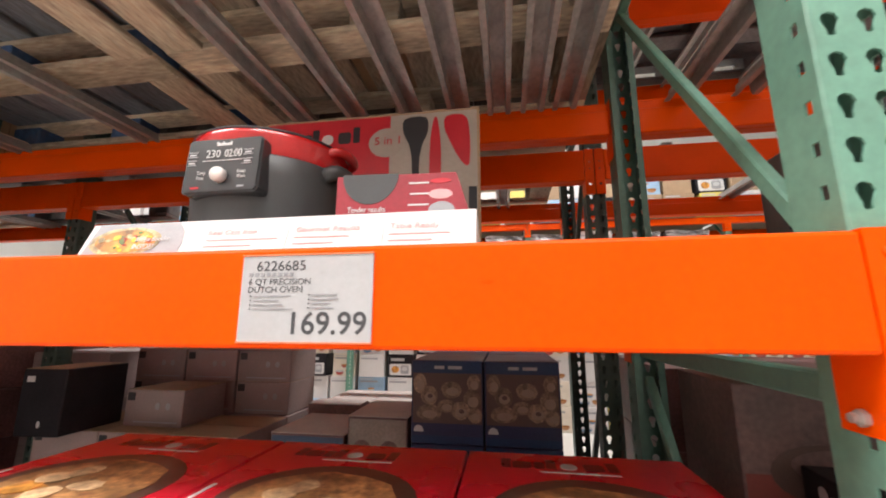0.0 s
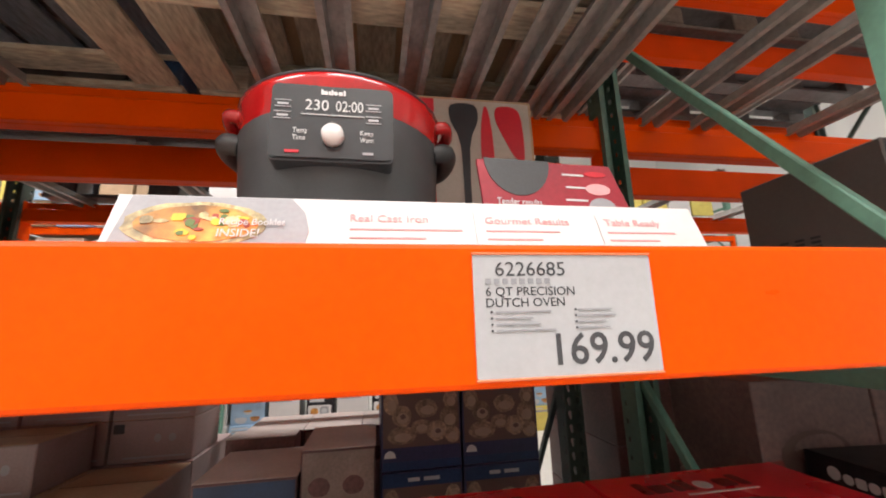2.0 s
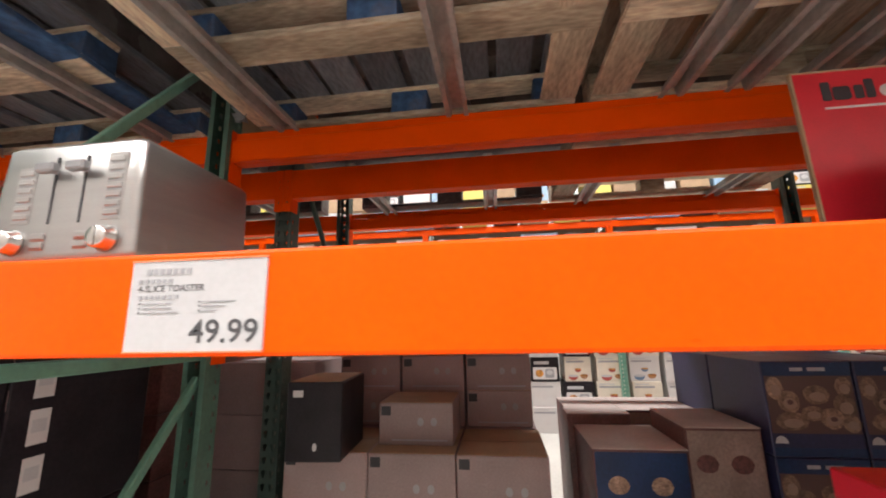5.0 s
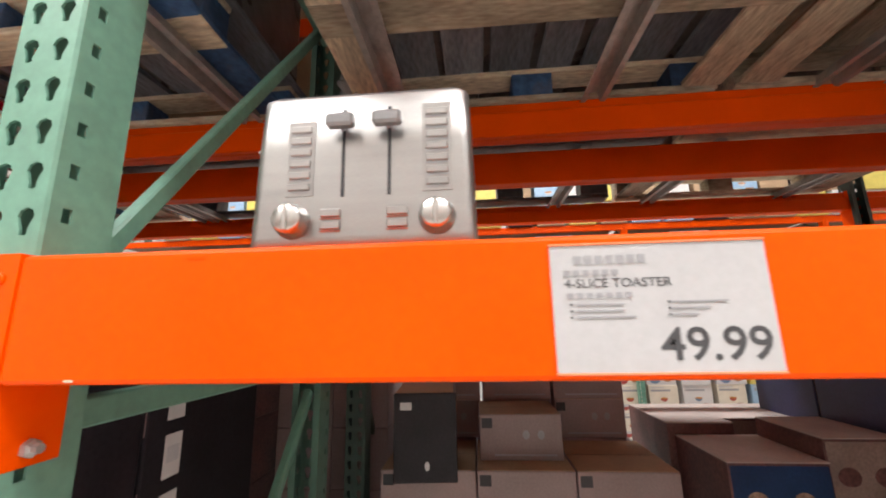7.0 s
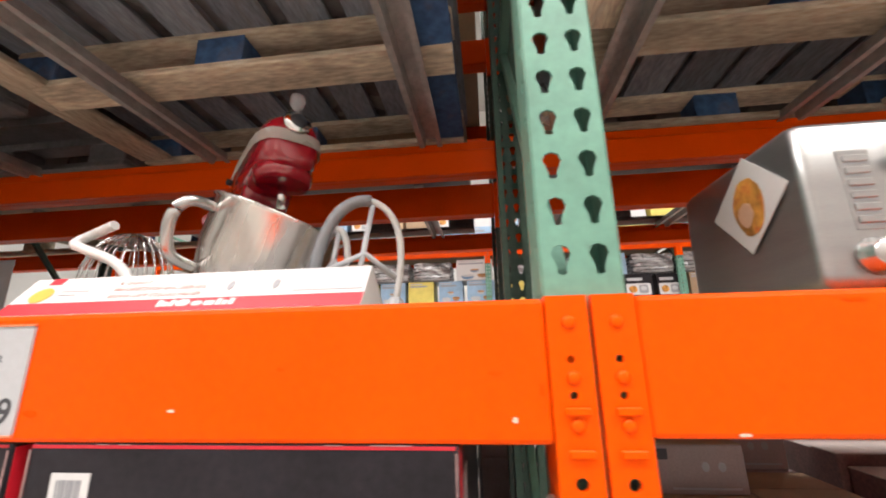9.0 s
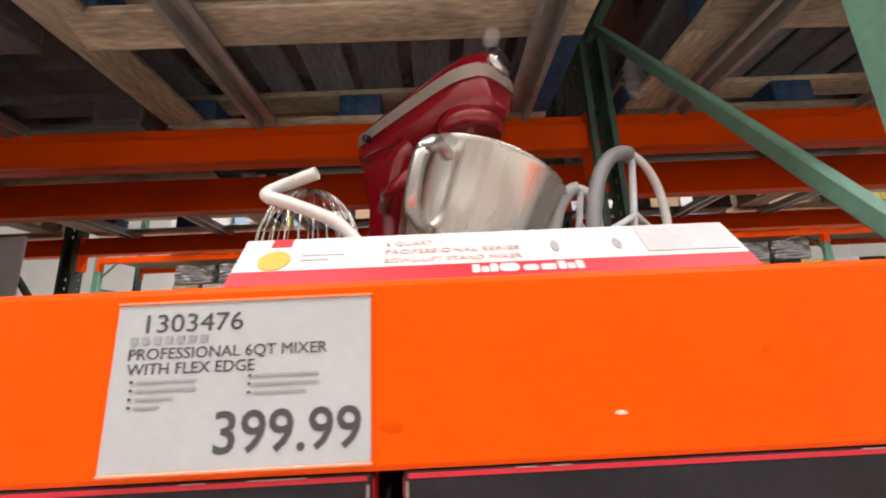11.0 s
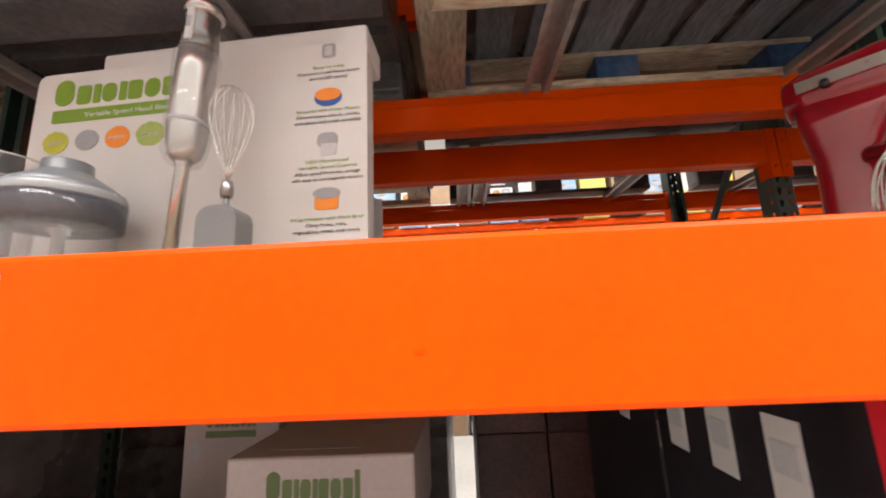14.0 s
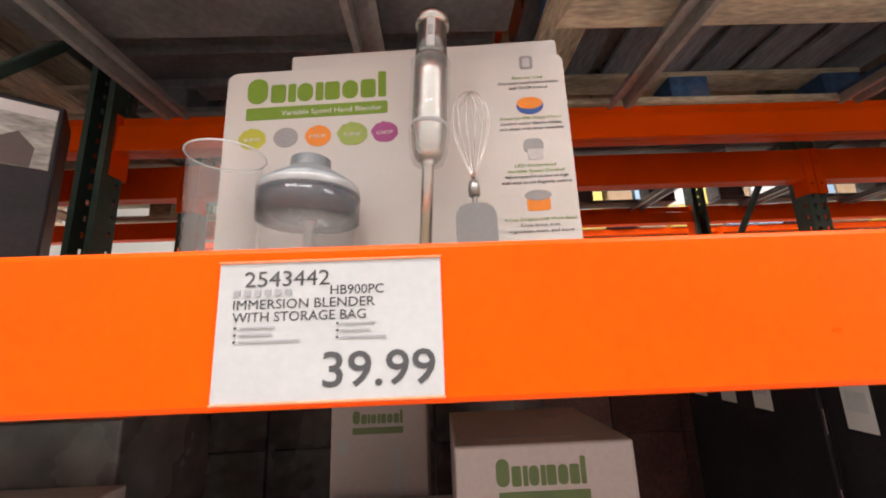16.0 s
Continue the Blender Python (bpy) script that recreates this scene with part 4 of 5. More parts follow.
def stand_mixer():
    f = thing("stand_mixer", -2.832, 0.81, L1, -46, "crimson bowl-lift stand mixer with silver trim band on shelf", "stand mixer")
    f.matrix_basis = f.matrix_basis @ Matrix.Scale(0.955, 4)
    part("base", box(-0.1, 0.17, -0.09, 0.09, 0, 0.03, 0.012), CRIMSON, f)
    bm = bmesh.new()
    rings = []
    for z, x0, x1, wy in ((0.02, -0.11, 0.0, 0.06), (0.08, -0.105, -0.02, 0.048), (0.2, -0.1, -0.015, 0.045), (0.27, -0.11, 0.02, 0.05), (0.31, -0.115, 0.06, 0.052)):
        rings.append([bm.verts.new((x, y, z)) for x, y in rounded(x0, x1, -wy, wy, 0.025, 4)])
    for a, c in zip(rings, rings[1:]):
        for i in range(len(a)):
            bm.faces.new((a[i], a[(i + 1) % len(a)], c[(i + 1) % len(a)], c[i])).smooth = True
    bm.faces.new(rings[-1])
    bm.faces.new(list(reversed(rings[0])))
    bmesh.ops.recalc_face_normals(bm, faces=bm.faces[:])
    part("column", bm, CRIMSON, f)
    # head: a rounded body along x
    bm = bmesh.new()
    rings = []
    for x, ry, z0, z1 in ((-0.125, 0.03, 0.315, 0.36), (-0.12, 0.046, 0.298, 0.378), (-0.09, 0.056, 0.288, 0.388), (0.0, 0.06, 0.284, 0.396), (0.12, 0.06, 0.282, 0.402), (0.175, 0.055, 0.284, 0.4), (0.2, 0.042, 0.292, 0.392), (0.206, 0.028, 0.302, 0.38)):
        cz, hz = (z0 + z1) / 2, (z1 - z0) / 2
        rings.append([bm.verts.new((x, ry * math.copysign(abs(math.cos(t)) ** 0.75, math.cos(t)), cz + hz * math.copysign(abs(math.sin(t)) ** 0.75, math.sin(t)))) for t in [2 * math.pi * k / 28 for k in range(28)]])
    for a, c in zip(rings, rings[1:]):
        for i in range(28):
            bm.faces.new((a[i], a[(i + 1) % 28], c[(i + 1) % 28], c[i])).smooth = True
    bm.faces.new(rings[-1])
    bm.faces.new(list(reversed(rings[0])))
    bmesh.ops.recalc_face_normals(bm, faces=bm.faces[:])
    hd = part("head", bm, CRIMSON, f, "glossy crimson motor head")
    bm = bmesh.new()
    ring = []
    for z in (0.334, 0.357):
        pts = [(-0.1, -0.0595), (0.0, -0.064), (0.12, -0.0645), (0.16, -0.062), (0.182, -0.056), (0.2, -0.046), (0.208, -0.032), (0.2105, -0.016), (0.211, 0)]
        pts += [(x, -y) for x, y in reversed(pts[:-1])]
        ring.append([bm.verts.new((x, y, z)) for x, y in pts])
    for i in range(len(ring[0]) - 1):
        bm.faces.new((ring[0][i], ring[0][i + 1], ring[1][i + 1], ring[1][i])).smooth = True
    bmesh.ops.solidify(bm, geom=bm.faces[:], thickness=0.003)
    part("trim_band", bm, TRIM, hd, "brushed silver trim band")
    part("speed_knob", lathe([(0.007, 0), (0.007, 0.012), (0, 0.013)], 12, m=Matrix.Translation((-0.06, -0.06, 0.335)) @ Matrix.Rotation(radians(90), 4, "X")), BLACKINK, hd)
    part("hub", lathe([(0.026, 0), (0.026, 0.012), (0.022, 0.016), (0, 0.016)], 20, m=Matrix.Translation((0.2, 0, 0.375)) @ Matrix.Rotation(radians(80), 4, "Y")), CHROME, hd)
    # Solid disc over the hub; the hole's inner shade is its black colour.
    part("hub_opening", lathe([(0.016, 0.015), (0.015, 0.0175), (0, 0.018)], 20, m=Matrix.Translation((0.2, 0, 0.375)) @ Matrix.Rotation(radians(80), 4, "Y")), BLACKINK, hd, "black disc painted as the dark of the hub hole")
    ck = part("attachment_knob", lathe([(0.004, 0), (0.004, 0.018), (0.013, 0.026), (0.015, 0.04), (0.012, 0.05), (0, 0.053)], 16, m=Matrix.Translation((0.19, 0.0, 0.392)) @ Matrix.Rotation(radians(12), 4, "Y")), CLEARKNOB, hd, "clear plastic knob")
    part("planetary", lathe([(0.05, 0.27), (0.056, 0.285), (0.056, 0.3)], 28, m=Matrix.Translation((0.14, 0, 0))), CRIMSON, hd)
    part("beater_shaft", lathe([(0.008, 0.225), (0.008, 0.275), (0.006, 0.275), (0, 0.276)], 14, m=Matrix.Translation((0.14, 0, 0))), CHROME, hd)
    for s in (-1, 1):
        part("bowl_arm", tube([(-0.03, s * 0.05, 0.19), (0.05, s * 0.1, 0.185), (0.13, s * 0.115, 0.18)], 0.012, 8), CRIMSON, f)


def mixing_bowl():
    f = thing("mixing_bowl", -2.785, 0.69, L1 + 0.0205, 0, "polished stainless steel mixing bowl tilted beside the mixer", "mixing bowl", ry=22)
    f.matrix_basis = f.matrix_basis @ Matrix.Diagonal((1.0, 1.0, 0.97, 1))
    prof = [(0.042, 0.0), (0.068, 0.01), (0.092, 0.05), (0.104, 0.1), (0.109, 0.172), (0.114, 0.176), (0.112, 0.179), (0.106, 0.175), (0.1, 0.1), (0.084, 0.045), (0.062, 0.014), (0, 0.008)]
    part("bowl", lathe(prof, 56), BOWLSTEEL, f)
    a = [(-0.085, -0.06, 0.15), (-0.112, -0.083, 0.146), (-0.124, -0.092, 0.122), (-0.12, -0.09, 0.088), (-0.106, -0.078, 0.058), (-0.076, -0.056, 0.05)]
    part("handle", tube([Matrix.Rotation(radians(24), 4, "Z") @ Vector(p) for p in smooth(a, 6)], 0.0088, 12), HANDLE, f, "curved steel handle")


def wire_whisk():
    f = thing("wire_whisk", -2.962, 0.65, L1, 0, "steel wire whisk attachment lying beside the mixer", "whisk")
    for k in range(13):
        a = math.pi * k / 13
        p = [(0.066 * math.cos(a) * math.cos(math.pi * t), 0.066 * math.sin(a) * math.cos(math.pi * t), 0.045 + 0.112 * math.sin(math.pi * t) ** 0.8) for t in [j / 18 for j in range(19)]]
        part("wire", tube(p, 0.001, 5), CHROME, f)
    part("collar", lathe([(0.016, 0), (0.02, 0.02), (0.065, 0.046), (0.065, 0.05), (0, 0.05)], 20), STEEL, f)


def dough_hook():
    f = thing("dough_hook", -2.94, 0.575, L1, 0, "white coated spiral dough hook lying on display", "dough hook")
    part("hook", tube(smooth([(0.09, 0.0, 0.0), (0.06, 0.0, 0.055), (0.03, 0.0, 0.088), (-0.02, -0.005, 0.11), (-0.045, 0.0, 0.12), (-0.05, 0.01, 0.13), (-0.035, 0.015, 0.14), (0.005, 0.01, 0.152)], 5), 0.0075, 10), WHITEPL, f)


def flat_beater(x, y, rz, wide, high, rubber, label):
    f = thing("flat_beater", x, y, L1, rz, label, "beater", "beaters beside the mixer", ry=8)
    pts = loop_pts(0, 0.05, wide, high, 0)
    n = len(pts)
    pts = [(-wide / 2 + 0.01, 0, 0)] + pts + [(wide / 2, 0, 0)]
    part("frame", tube(pts, 0.0055, 8), WHITEPL, f, "white coated frame")
    part("flex_edge", tube(pts[: n // 2 + 2], 0.0095, 8), rubber, f, "grey flexible edge")
    part("rib", tube([(-wide / 2 + 0.012, 0, 0.06), (0.005, 0, 0.1), (wide / 2 - 0.005, 0, 0.07)], 0.005, 8), LGREY, f)
    part("hub", lathe([(0.013, 0), (0.013, 0.035), (0.009, 0.04), (0, 0.041)], 14, m=Matrix.Translation((wide / 2, 0, 0))), LGREY, f)
    part("spine", tube([(0, 0, 0.0), (0.004, 0, 0.05 + high * 0.95)], 0.0045, 8), LGREY, f)


def mixer_strip():
    f, m, s = tent_strip("display_strip", -2.987, -2.51, 0.498, 0.54, 0.62, 1.52, 1.574, "white folded card strip with crimson foot before the mixer")
    w = 0.477
    bar(0.0005, w - 0.0005, 0.0005, s * 0.3, -0.0001, REDINK, f, "crimson_band", m)
    brand_mark("lilconlil", 0.218, 0.32, s * 0.1, s * 0.26, -0.0008, WHITEINK, f, m)
    blob(disc(0.035, s * 0.52, 0.015, s * 0.2), -0.0002, GOLD, f, "gold_seal", m)
    bar(0.027, 0.046, s * 0.82, s * 0.99, -0.0002, REDINK, f, "ribbon", m)
    for k in range(2):
        bar(0.06, 0.1 - 0.015 * k, s * (0.6 - 0.1 * k), s * (0.63 - 0.1 * k), -0.0002, LGREY, f, m=m)
    text("6 QUART", 0.0085, FADED, f, 0.138, -0.0008, s * 0.74, 0.046, m=m)
    text("PROFESSIONAL SERIES", 0.0085, FADED, f, 0.138, -0.0008, s * 0.56, 0.128, m=m)
    text("BOWL-LIFT STAND MIXER", 0.0085, FADED, f, 0.138, -0.0008, s * 0.38, 0.128, m=m)
    bar(0.385, w - 0.004, s * 0.4, s * 0.97, -0.0002, LGREY, f, m=m)
    for x in (0.3, 0.36):
        blob(disc(x, s * 0.6, 0.004, s * 0.12), -0.0002, GREYINK, f, m=m)


stand_mixer()
mixing_bowl()
wire_whisk()
dough_hook()
flat_beater(-2.565, 0.62, 22, 0.125, 0.135, GREYRUBBER, "white beater with a grey flexible edge standing up")
flat_beater(-2.625, 0.66, -10, 0.06, 0.1, LGREY, "grey flat beater leaning beside the mixing bowl")
mixer_strip()


HAZE = mat("hazy_grey_film", (0.3, 0.3, 0.29), 0.35, vary=0.3, scale=14, grain=60, bump=0.3, stretch=(1, 1, 3))
DEEPBROWN = plain("deep_brown_print", (0.06, 0.035, 0.035), 0.4)


# ---- hand blender display ----
def blender_pack():
    f = thing("blender_display", -3.985, 0.7175, L1, -3.6, "white printed display card with hand blender parts mounted", "display card")
    f.matrix_basis = f.matrix_basis @ Matrix.Diagonal((1, 1, 0.968, 1))
    w, h = 0.2885, 0.396
    part("card", plate(rounded(-w, w, 0, h, 0.016), 0, 0.006), PAPER, f)
    X = lambda x: x + 3.984
    Z = lambda z: z - L1
    y = -0.0003
    # brand mark drawn as plain strokes
    brand_mark("cnioinonl", X(-4.236), X(-3.993), Z(1.846), Z(1.896), y, GREENINK, f)
    blob(rounded(X(-4.236), X(-3.993), Z(1.814), Z(1.838), 0.003, 2), y, GREENINK, f, "green_band")
    text("Variable Speed Hand Blender", 0.013, WHITEINK, f, X(-4.175), y - 0.001, Z(1.821), 0.172)
    for x, m, body, r in ((-4.222, LIME, "BLEND", .023), (-4.165, GREYINK, "", .021), (-4.11, AMBER, "MIX", .022), (-4.052, PALEGREEN, "PUREE", .025), (-3.998, PURPLE, "CHOP", .022)):
        blob(disc(X(x), Z(1.778), r, r * 0.9, 22, 0.07 if m in (LIME, PURPLE, PALEGREEN) else 0.01, 7), y, m, f, "colour_spot")
        if body:
            text(body, 0.009, WHITEINK, f, X(x) - 0.014, y - 0.001, Z(1.774), 0.028)
    # right-hand column
    cx = X(-3.757)
    blob(rounded(cx - 0.011, cx + 0.011, Z(1.882), Z(1.908), 0.004, 2), y, GREYINK, f, "icon")
    blob(rounded(cx - 0.006, cx + 0.006, Z(1.886), Z(1.903), 0.002, 2), y - 0.0007, LGREY, f, "icon")
    blob(disc(cx, Z(1.811), 0.022, 0.016), y, BLUEINK, f, "icon")
    blob(disc(cx, Z(1.816), 0.021, 0.011), y - 0.0007, AMBER, f, "icon")
    blob(rounded(cx - 0.016, cx + 0.016, Z(1.724), Z(1.75), 0.01, 4), y, GREYINK, f, "icon")
    blob(rounded(cx - 0.01, cx + 0.014, Z(1.712), Z(1.731), 0.002, 2), y - 0.0007, LGREY, f, "icon")
    blob(rounded(cx - 0.018, cx + 0.018, Z(1.624), Z(1.647), 0.004, 2), y, AMBER, f, "icon")
    blob(disc(cx, Z(1.65), 0.021, 0.009), y - 0.0007, GREYINK, f, "icon")
    for z, rows in ((1.863, (("Easy to Use", 0.05, 1), ("One-touch Lock/Unlock button", 0.1, 0), ("and On/Off control", 0.062, 0))),
                    (1.786, (("Powerful 400-Watts Motor", 0.1, 1), ("Control motor blends, whisks,", 0.1, 0), ("and chops with total versatility", 0.104, 0))),
                    (1.7, (("LED-Illuminated", 0.065, 1), ("Variable Speed Control", 0.09, 1), ("Adjust speed from low to high", 0.1, 0), ("with easy to use fingertip control", 0.11, 0))),
                    (1.608, (("4-Cup Chopper with Work Bowl", 0.11, 1), ("Chop fruits, nuts,", 0.062, 0), ("vegetables, meat, and more", 0.1, 0)))):
        for k, (body, wd, green) in enumerate(rows):
            text(body, 0.0075, GREENINK if green else BLACKINK, f, cx - wd / 2, y - 0.0006, Z(z) - 0.0098 * k, wd)
    blob(disc(cx, Z(1.559), 0.016, 0.012), y, GREYINK, f, "icon")
    # whisk and gearbox
    wx, wy = 0.124, -0.076
    for k in range(7):
        a = math.pi * k / 7
        p = [(wx + 0.027 * math.cos(a) * math.sin(2 * math.pi * u) * (0.55 + 0.45 * abs(math.cos(math.pi * u))) * 1.15, wy + 0.027 * math.sin(a) * math.sin(2 * math.pi * u), 0.13 + 0.145 * math.sin(math.pi * u) ** 0.85) for u in [j / 28 for j in range(29)]]
        part("whisk_wire", tube(p, 0.0005, 5), CHROME, f)
    part("whisk_collar", lathe([(0.0075, 0), (0.0085, 0.01), (0.007, 0.022), (0, 0.023)], 14, m=Matrix.Translation((wx, wy, 0.112))), STEEL, f)
    part("whisk_gearbox", plate(rounded(wx - 0.027, wx + 0.027, 0.0, 0.096, 0.02), wy - 0.018, 0.036), GEARGREY, f, "grey gearbox")
    part("stub", lathe([(0.0035, 0), (0.0035, 0.03), (0, 0.03)], 10, m=Matrix.Translation((wx, wy, 0.09))), STEEL, f)
    # motor handle with its shaft, leaning a little
    stick = Matrix.Translation((0.062, -0.08, 0.169)) @ Matrix.Rotation(radians(3.2), 4, "Y") @ Matrix.Translation((0, 0, -0.1774)) @ Matrix.Diagonal((1, 1, 0.8606, 1))
    hb = part("motor_handle", lathe([(0.015, 0.205), (0.0195, 0.212), (0.0235, 0.228), (0.0255, 0.26), (0.0252, 0.36), (0.0242, 0.398)], 28, m=stick), HANDLE, f, "brushed steel blender handle")
    part("grip_top", lathe([(0.0243, 0.397), (0.0225, 0.43), (0.0215, 0.45), (0.0225, 0.468), (0.021, 0.478), (0, 0.48)], 28, m=stick), GREYSATIN, hb, "grey satin grip")
    part("cap", lathe([(0.0222, 0.462), (0.0262, 0.468), (0.0265, 0.474), (0.0248, 0.482), (0.019, 0.486), (0, 0.487)], 28, m=stick), KNOBSTEEL, hb, "silver cap")
    part("switch", box(-0.006, 0.006, -0.0255, -0.018, 0.403, 0.462, 0.002, m=stick), LGREY, hb)
    part("switch_key", box(-0.0035, 0.0035, -0.027, -0.024, 0.425, 0.445, 0.001, m=stick), GREYINK, hb)
    part("ring", lathe([(0.0258, 0.262), (0.0266, 0.266), (0.0258, 0.27)], 28, m=stick), GREYINK, hb)
    part("shaft", lathe([(0.0085, 0.022), (0.0085, 0.195), (0.013, 0.206), (0, 0.207)], 20, m=stick), HANDLE, f)
    bl = part("blister", lathe([(0.012, 0.194), (0.022, 0.199), (0.0275, 0.216), (0.0295, 0.25), (0.0295, 0.39)], 32, m=stick), BLISTER, f, "clear plastic blister")
    bl.visible_shadow = False
    part("plug", box(X(-4.035), X(-3.975), -0.04, -0.002, 0.0, 0.02, 0.006), BLACKINK, f)


def chopper():
    f = thing("food_chopper", -4.093, 0.64, L1, 0, "clear food chopper bowl with a grey domed lid", "food chopper")
    f.matrix_basis = f.matrix_basis @ Matrix.Diagonal((0.87, 0.87, 1, 1))
    b = part("bowl", lathe([(0.066, 0.0), (0.068, 0.004), (0.074, 0.108), (0.072, 0.108), (0.0655, 0.006), (0, 0.006)], 40), CLEARBOWL, f)
    b.visible_shadow = False
    part("blade_hub", lathe([(0.014, 0.006), (0.009, 0.03), (0.008, 0.07), (0.014, 0.078), (0.014, 0.09), (0, 0.091)], 20), GREYINK, f)
    lid = part("lid", lathe([(0.0755, 0.1265), (0.076, 0.1275), (0.06, 0.139), (0.036, 0.153), (0.032, 0.157), (0.031, 0.17), (0.027, 0.172), (0, 0.17)], 44), LIDGREY, f, "grey domed lid")
    part("rim_band", lathe([(0.0775, 0.113), (0.079, 0.116), (0.0785, 0.123), (0.0762, 0.127), (0.07, 0.1268)], 44), BANDGREY, lid, "pale grey rim band")
    part("inner_plate", lathe([(0, 0.083), (0.05, 0.085), (0.07, 0.1), (0.0745, 0.111), (0, 0.1115)], 40), CASTGREY, lid, "dark inner plate")
    part("skirt", lathe([(0.0775, 0.08), (0.0795, 0.115), (0.0785, 0.115), (0.0765, 0.08)], 44), SMOKE, lid)


def beaker():
    f = thing("mixing_beaker", -4.222, 0.66, L1, 0, "clear plastic mixing beaker standing beside the chopper", "beaker")
    b = part("cup", lathe([(0.042, 0.0), (0.045, 0.004), (0.051, 0.186), (0.054, 0.19), (0.0495, 0.188), (0.0435, 0.006), (0, 0.006)], 36), CLEARCUP, f)
    b.visible_shadow = False
    rm = part("rim", tube([(0.0535 * math.cos(a), 0.0535 * math.sin(a), 0.19) for a in [2 * math.pi * k / 32 for k in range(32)]], 0.0014, 6, closed=True), CLEARRIM, f)
    rm.visible_shadow = False


blender_pack()
chopper()
beaker()
bx = thing("display_box", -3.985, 0.7245, L1, -3.6, "plain white display box standing behind the printed card", "display box")
part("box", box(-0.27, 0.284, 0, 0.045, 0, 0.3715, 0.003), PAPER, bx)
part("flap", box(-0.184, 0.286, 0.004, 0.09, 0.372, 0.422, 0.006), PAPER, bx)
gc = thing("small_card", -3.787, 1.045, L1, 0, "small plain grey card standing upright on the shelf", "card")
part("sheet", box(-0.044, 0.044, 0, 0.003, 0, 0.236, 0.001), LGREY, gc)
part("foot", box(-0.02, 0.02, 0.003, 0.05, 0, 0.004, 0.001), LGREY, gc)

wb = thing("wrapped_appliance", -4.557, 0.75, L1, 38, "black appliance carton with a hazy film window on shelf", "box")
part("carton", box(-0.34, 0, 0, 0.1, 0, 0.335, 0.004), BLACKBOX, wb)
win = part("film_window", box(-0.33, -0.008, -0.0015, 0.002, 0.215, 0.325, 0.001), HAZE, wb, "hazy grey film window")
bar(-0.33, -0.008, 0.305, 0.325, -0.0016, LGREY, win, "film_fold")
blob([(-0.1, 0.216), (-0.03, 0.216), (-0.028, 0.25), (-0.05, 0.275), (-0.085, 0.25)], -0.0016, DEEPBROWN, win, "picture")

db = thing("appliance_box", 0.605, 0.69, L1, -2, "dark grey appliance box with black and white face on shelf", "box")
part("carton", box(0, 0.34, 0, 0.33, 0, 0.286, 0.003), mat("taupe_grey_carton", (0.12, 0.104, 0.098), 0.5, vary=0.06, scale=8, grain=100, bump=0.05), db)
bar(0.004, 0.1, 0.004, 0.282, 0, BLACKINK, db)
bar(0.105, 0.19, 0.004, 0.282, 0, WHITEINK, db)
bar(0.195, 0.336, 0.004, 0.282, 0, GREYINK, db)
for k in range(3):
    for q in range(3):
        part("vent_mark", box(-0.0008, 0.001, 0.15 + 0.037 * k, 0.172 + 0.037 * k, 0.088 + 0.011 * q, 0.094 + 0.011 * q, 0.0003), BLACKINK, db)


# ---- goods stacked under the shelf ----
def top_face(z):
    return Matrix.Translation((0, 0, z)) @ Matrix.Rotation(radians(-90), 4, "X")


def side_face(x, sign):
    """Turns prints that face -y onto the face at x: sign 1 faces +x, -1 faces -x."""
    return Matrix.Translation((x, 0, 0)) @ Matrix.Rotation(radians(90 * sign), 4, "Z")


POTBROWN = plain("dark_brown_pot_print", (0.075, 0.042, 0.032), 0.35, coat=0.2)
DEEPRED = plain("deep_red_ink", (0.13, 0.006, 0.012), 0.3)
BAKED = mat("baked_dish_print", (0.4, 0.2, 0.08), 0.4, vary=0.45, scale=22, grain=90, bump=0.05, stain=(0.13, 0.05, 0.03), stain_amount=0.8)
CRUST = mat("pale_crust_print", (0.6, 0.4, 0.22), 0.4, vary=0.3, scale=35, grain=120, bump=0.05, per_object=0.15)


def oven_box(w, d, h):
    f = thing("oven_carton", 0, 0, 0, 0, "glossy red dutch oven carton with baked dish picture on top", "box", "red cartons under the beam")
    part("carton", box(-w / 2 + 0.001, w / 2 - 0.001, 0, d, 0, h - 0.001, 0.003), REDBOX, f)
    m = top_face(h - 0.001)
    part("pot_picture", plate(disc(0, 0.12, 0.135, 0.125, 30), -0.0007, 0.0006, m=m), POTBROWN, f)
    part("dish_picture", plate(disc(0.0, 0.115, 0.112, 0.1, 26, 0.04, 4), -0.0012, 0.0006, m=m), BAKED, f)
    dough = random.Random(8)
    for k in range(7):
        part("dish_picture", plate(disc(dough.uniform(-0.06, 0.07), 0.115 + dough.uniform(-0.05, 0.05), dough.uniform(0.016, 0.034), dough.uniform(0.012, 0.024), 14, 0.12, k), -0.0018 - 0.0002 * k, 0.0005, m=m), (CRUST, FOOD, CRUST)[k % 3], f)
    brand_mark("lnil", -0.12, -0.03, d - 0.075, d - 0.035, -0.0001, DEEPRED, f, m)
    brand_mark("o", -0.026, 0.004, d - 0.075, d - 0.035, -0.0001, WHITEINK, f, m)
    brand_mark("nl", 0.01, 0.065, d - 0.075, d - 0.035, -0.0001, DEEPRED, f, m)
    bar(-0.06, 0.06, d - 0.09, d - 0.0855, -0.0001, WHITEINK, f, m=m)
    bar(-w / 2 + 0.012, -w / 2 + 0.018, 0.06, 0.15, -0.0001, WHITEINK, f, m=m)
    bar(-0.12, 0.1, h * 0.5, h * 0.75, 0, WHITEINK, f)
    return f


def row_of(src, places):
    for p in places[1:]:
        copy_thing(src, pose(*p))
    src.matrix_basis = pose(*places[0])


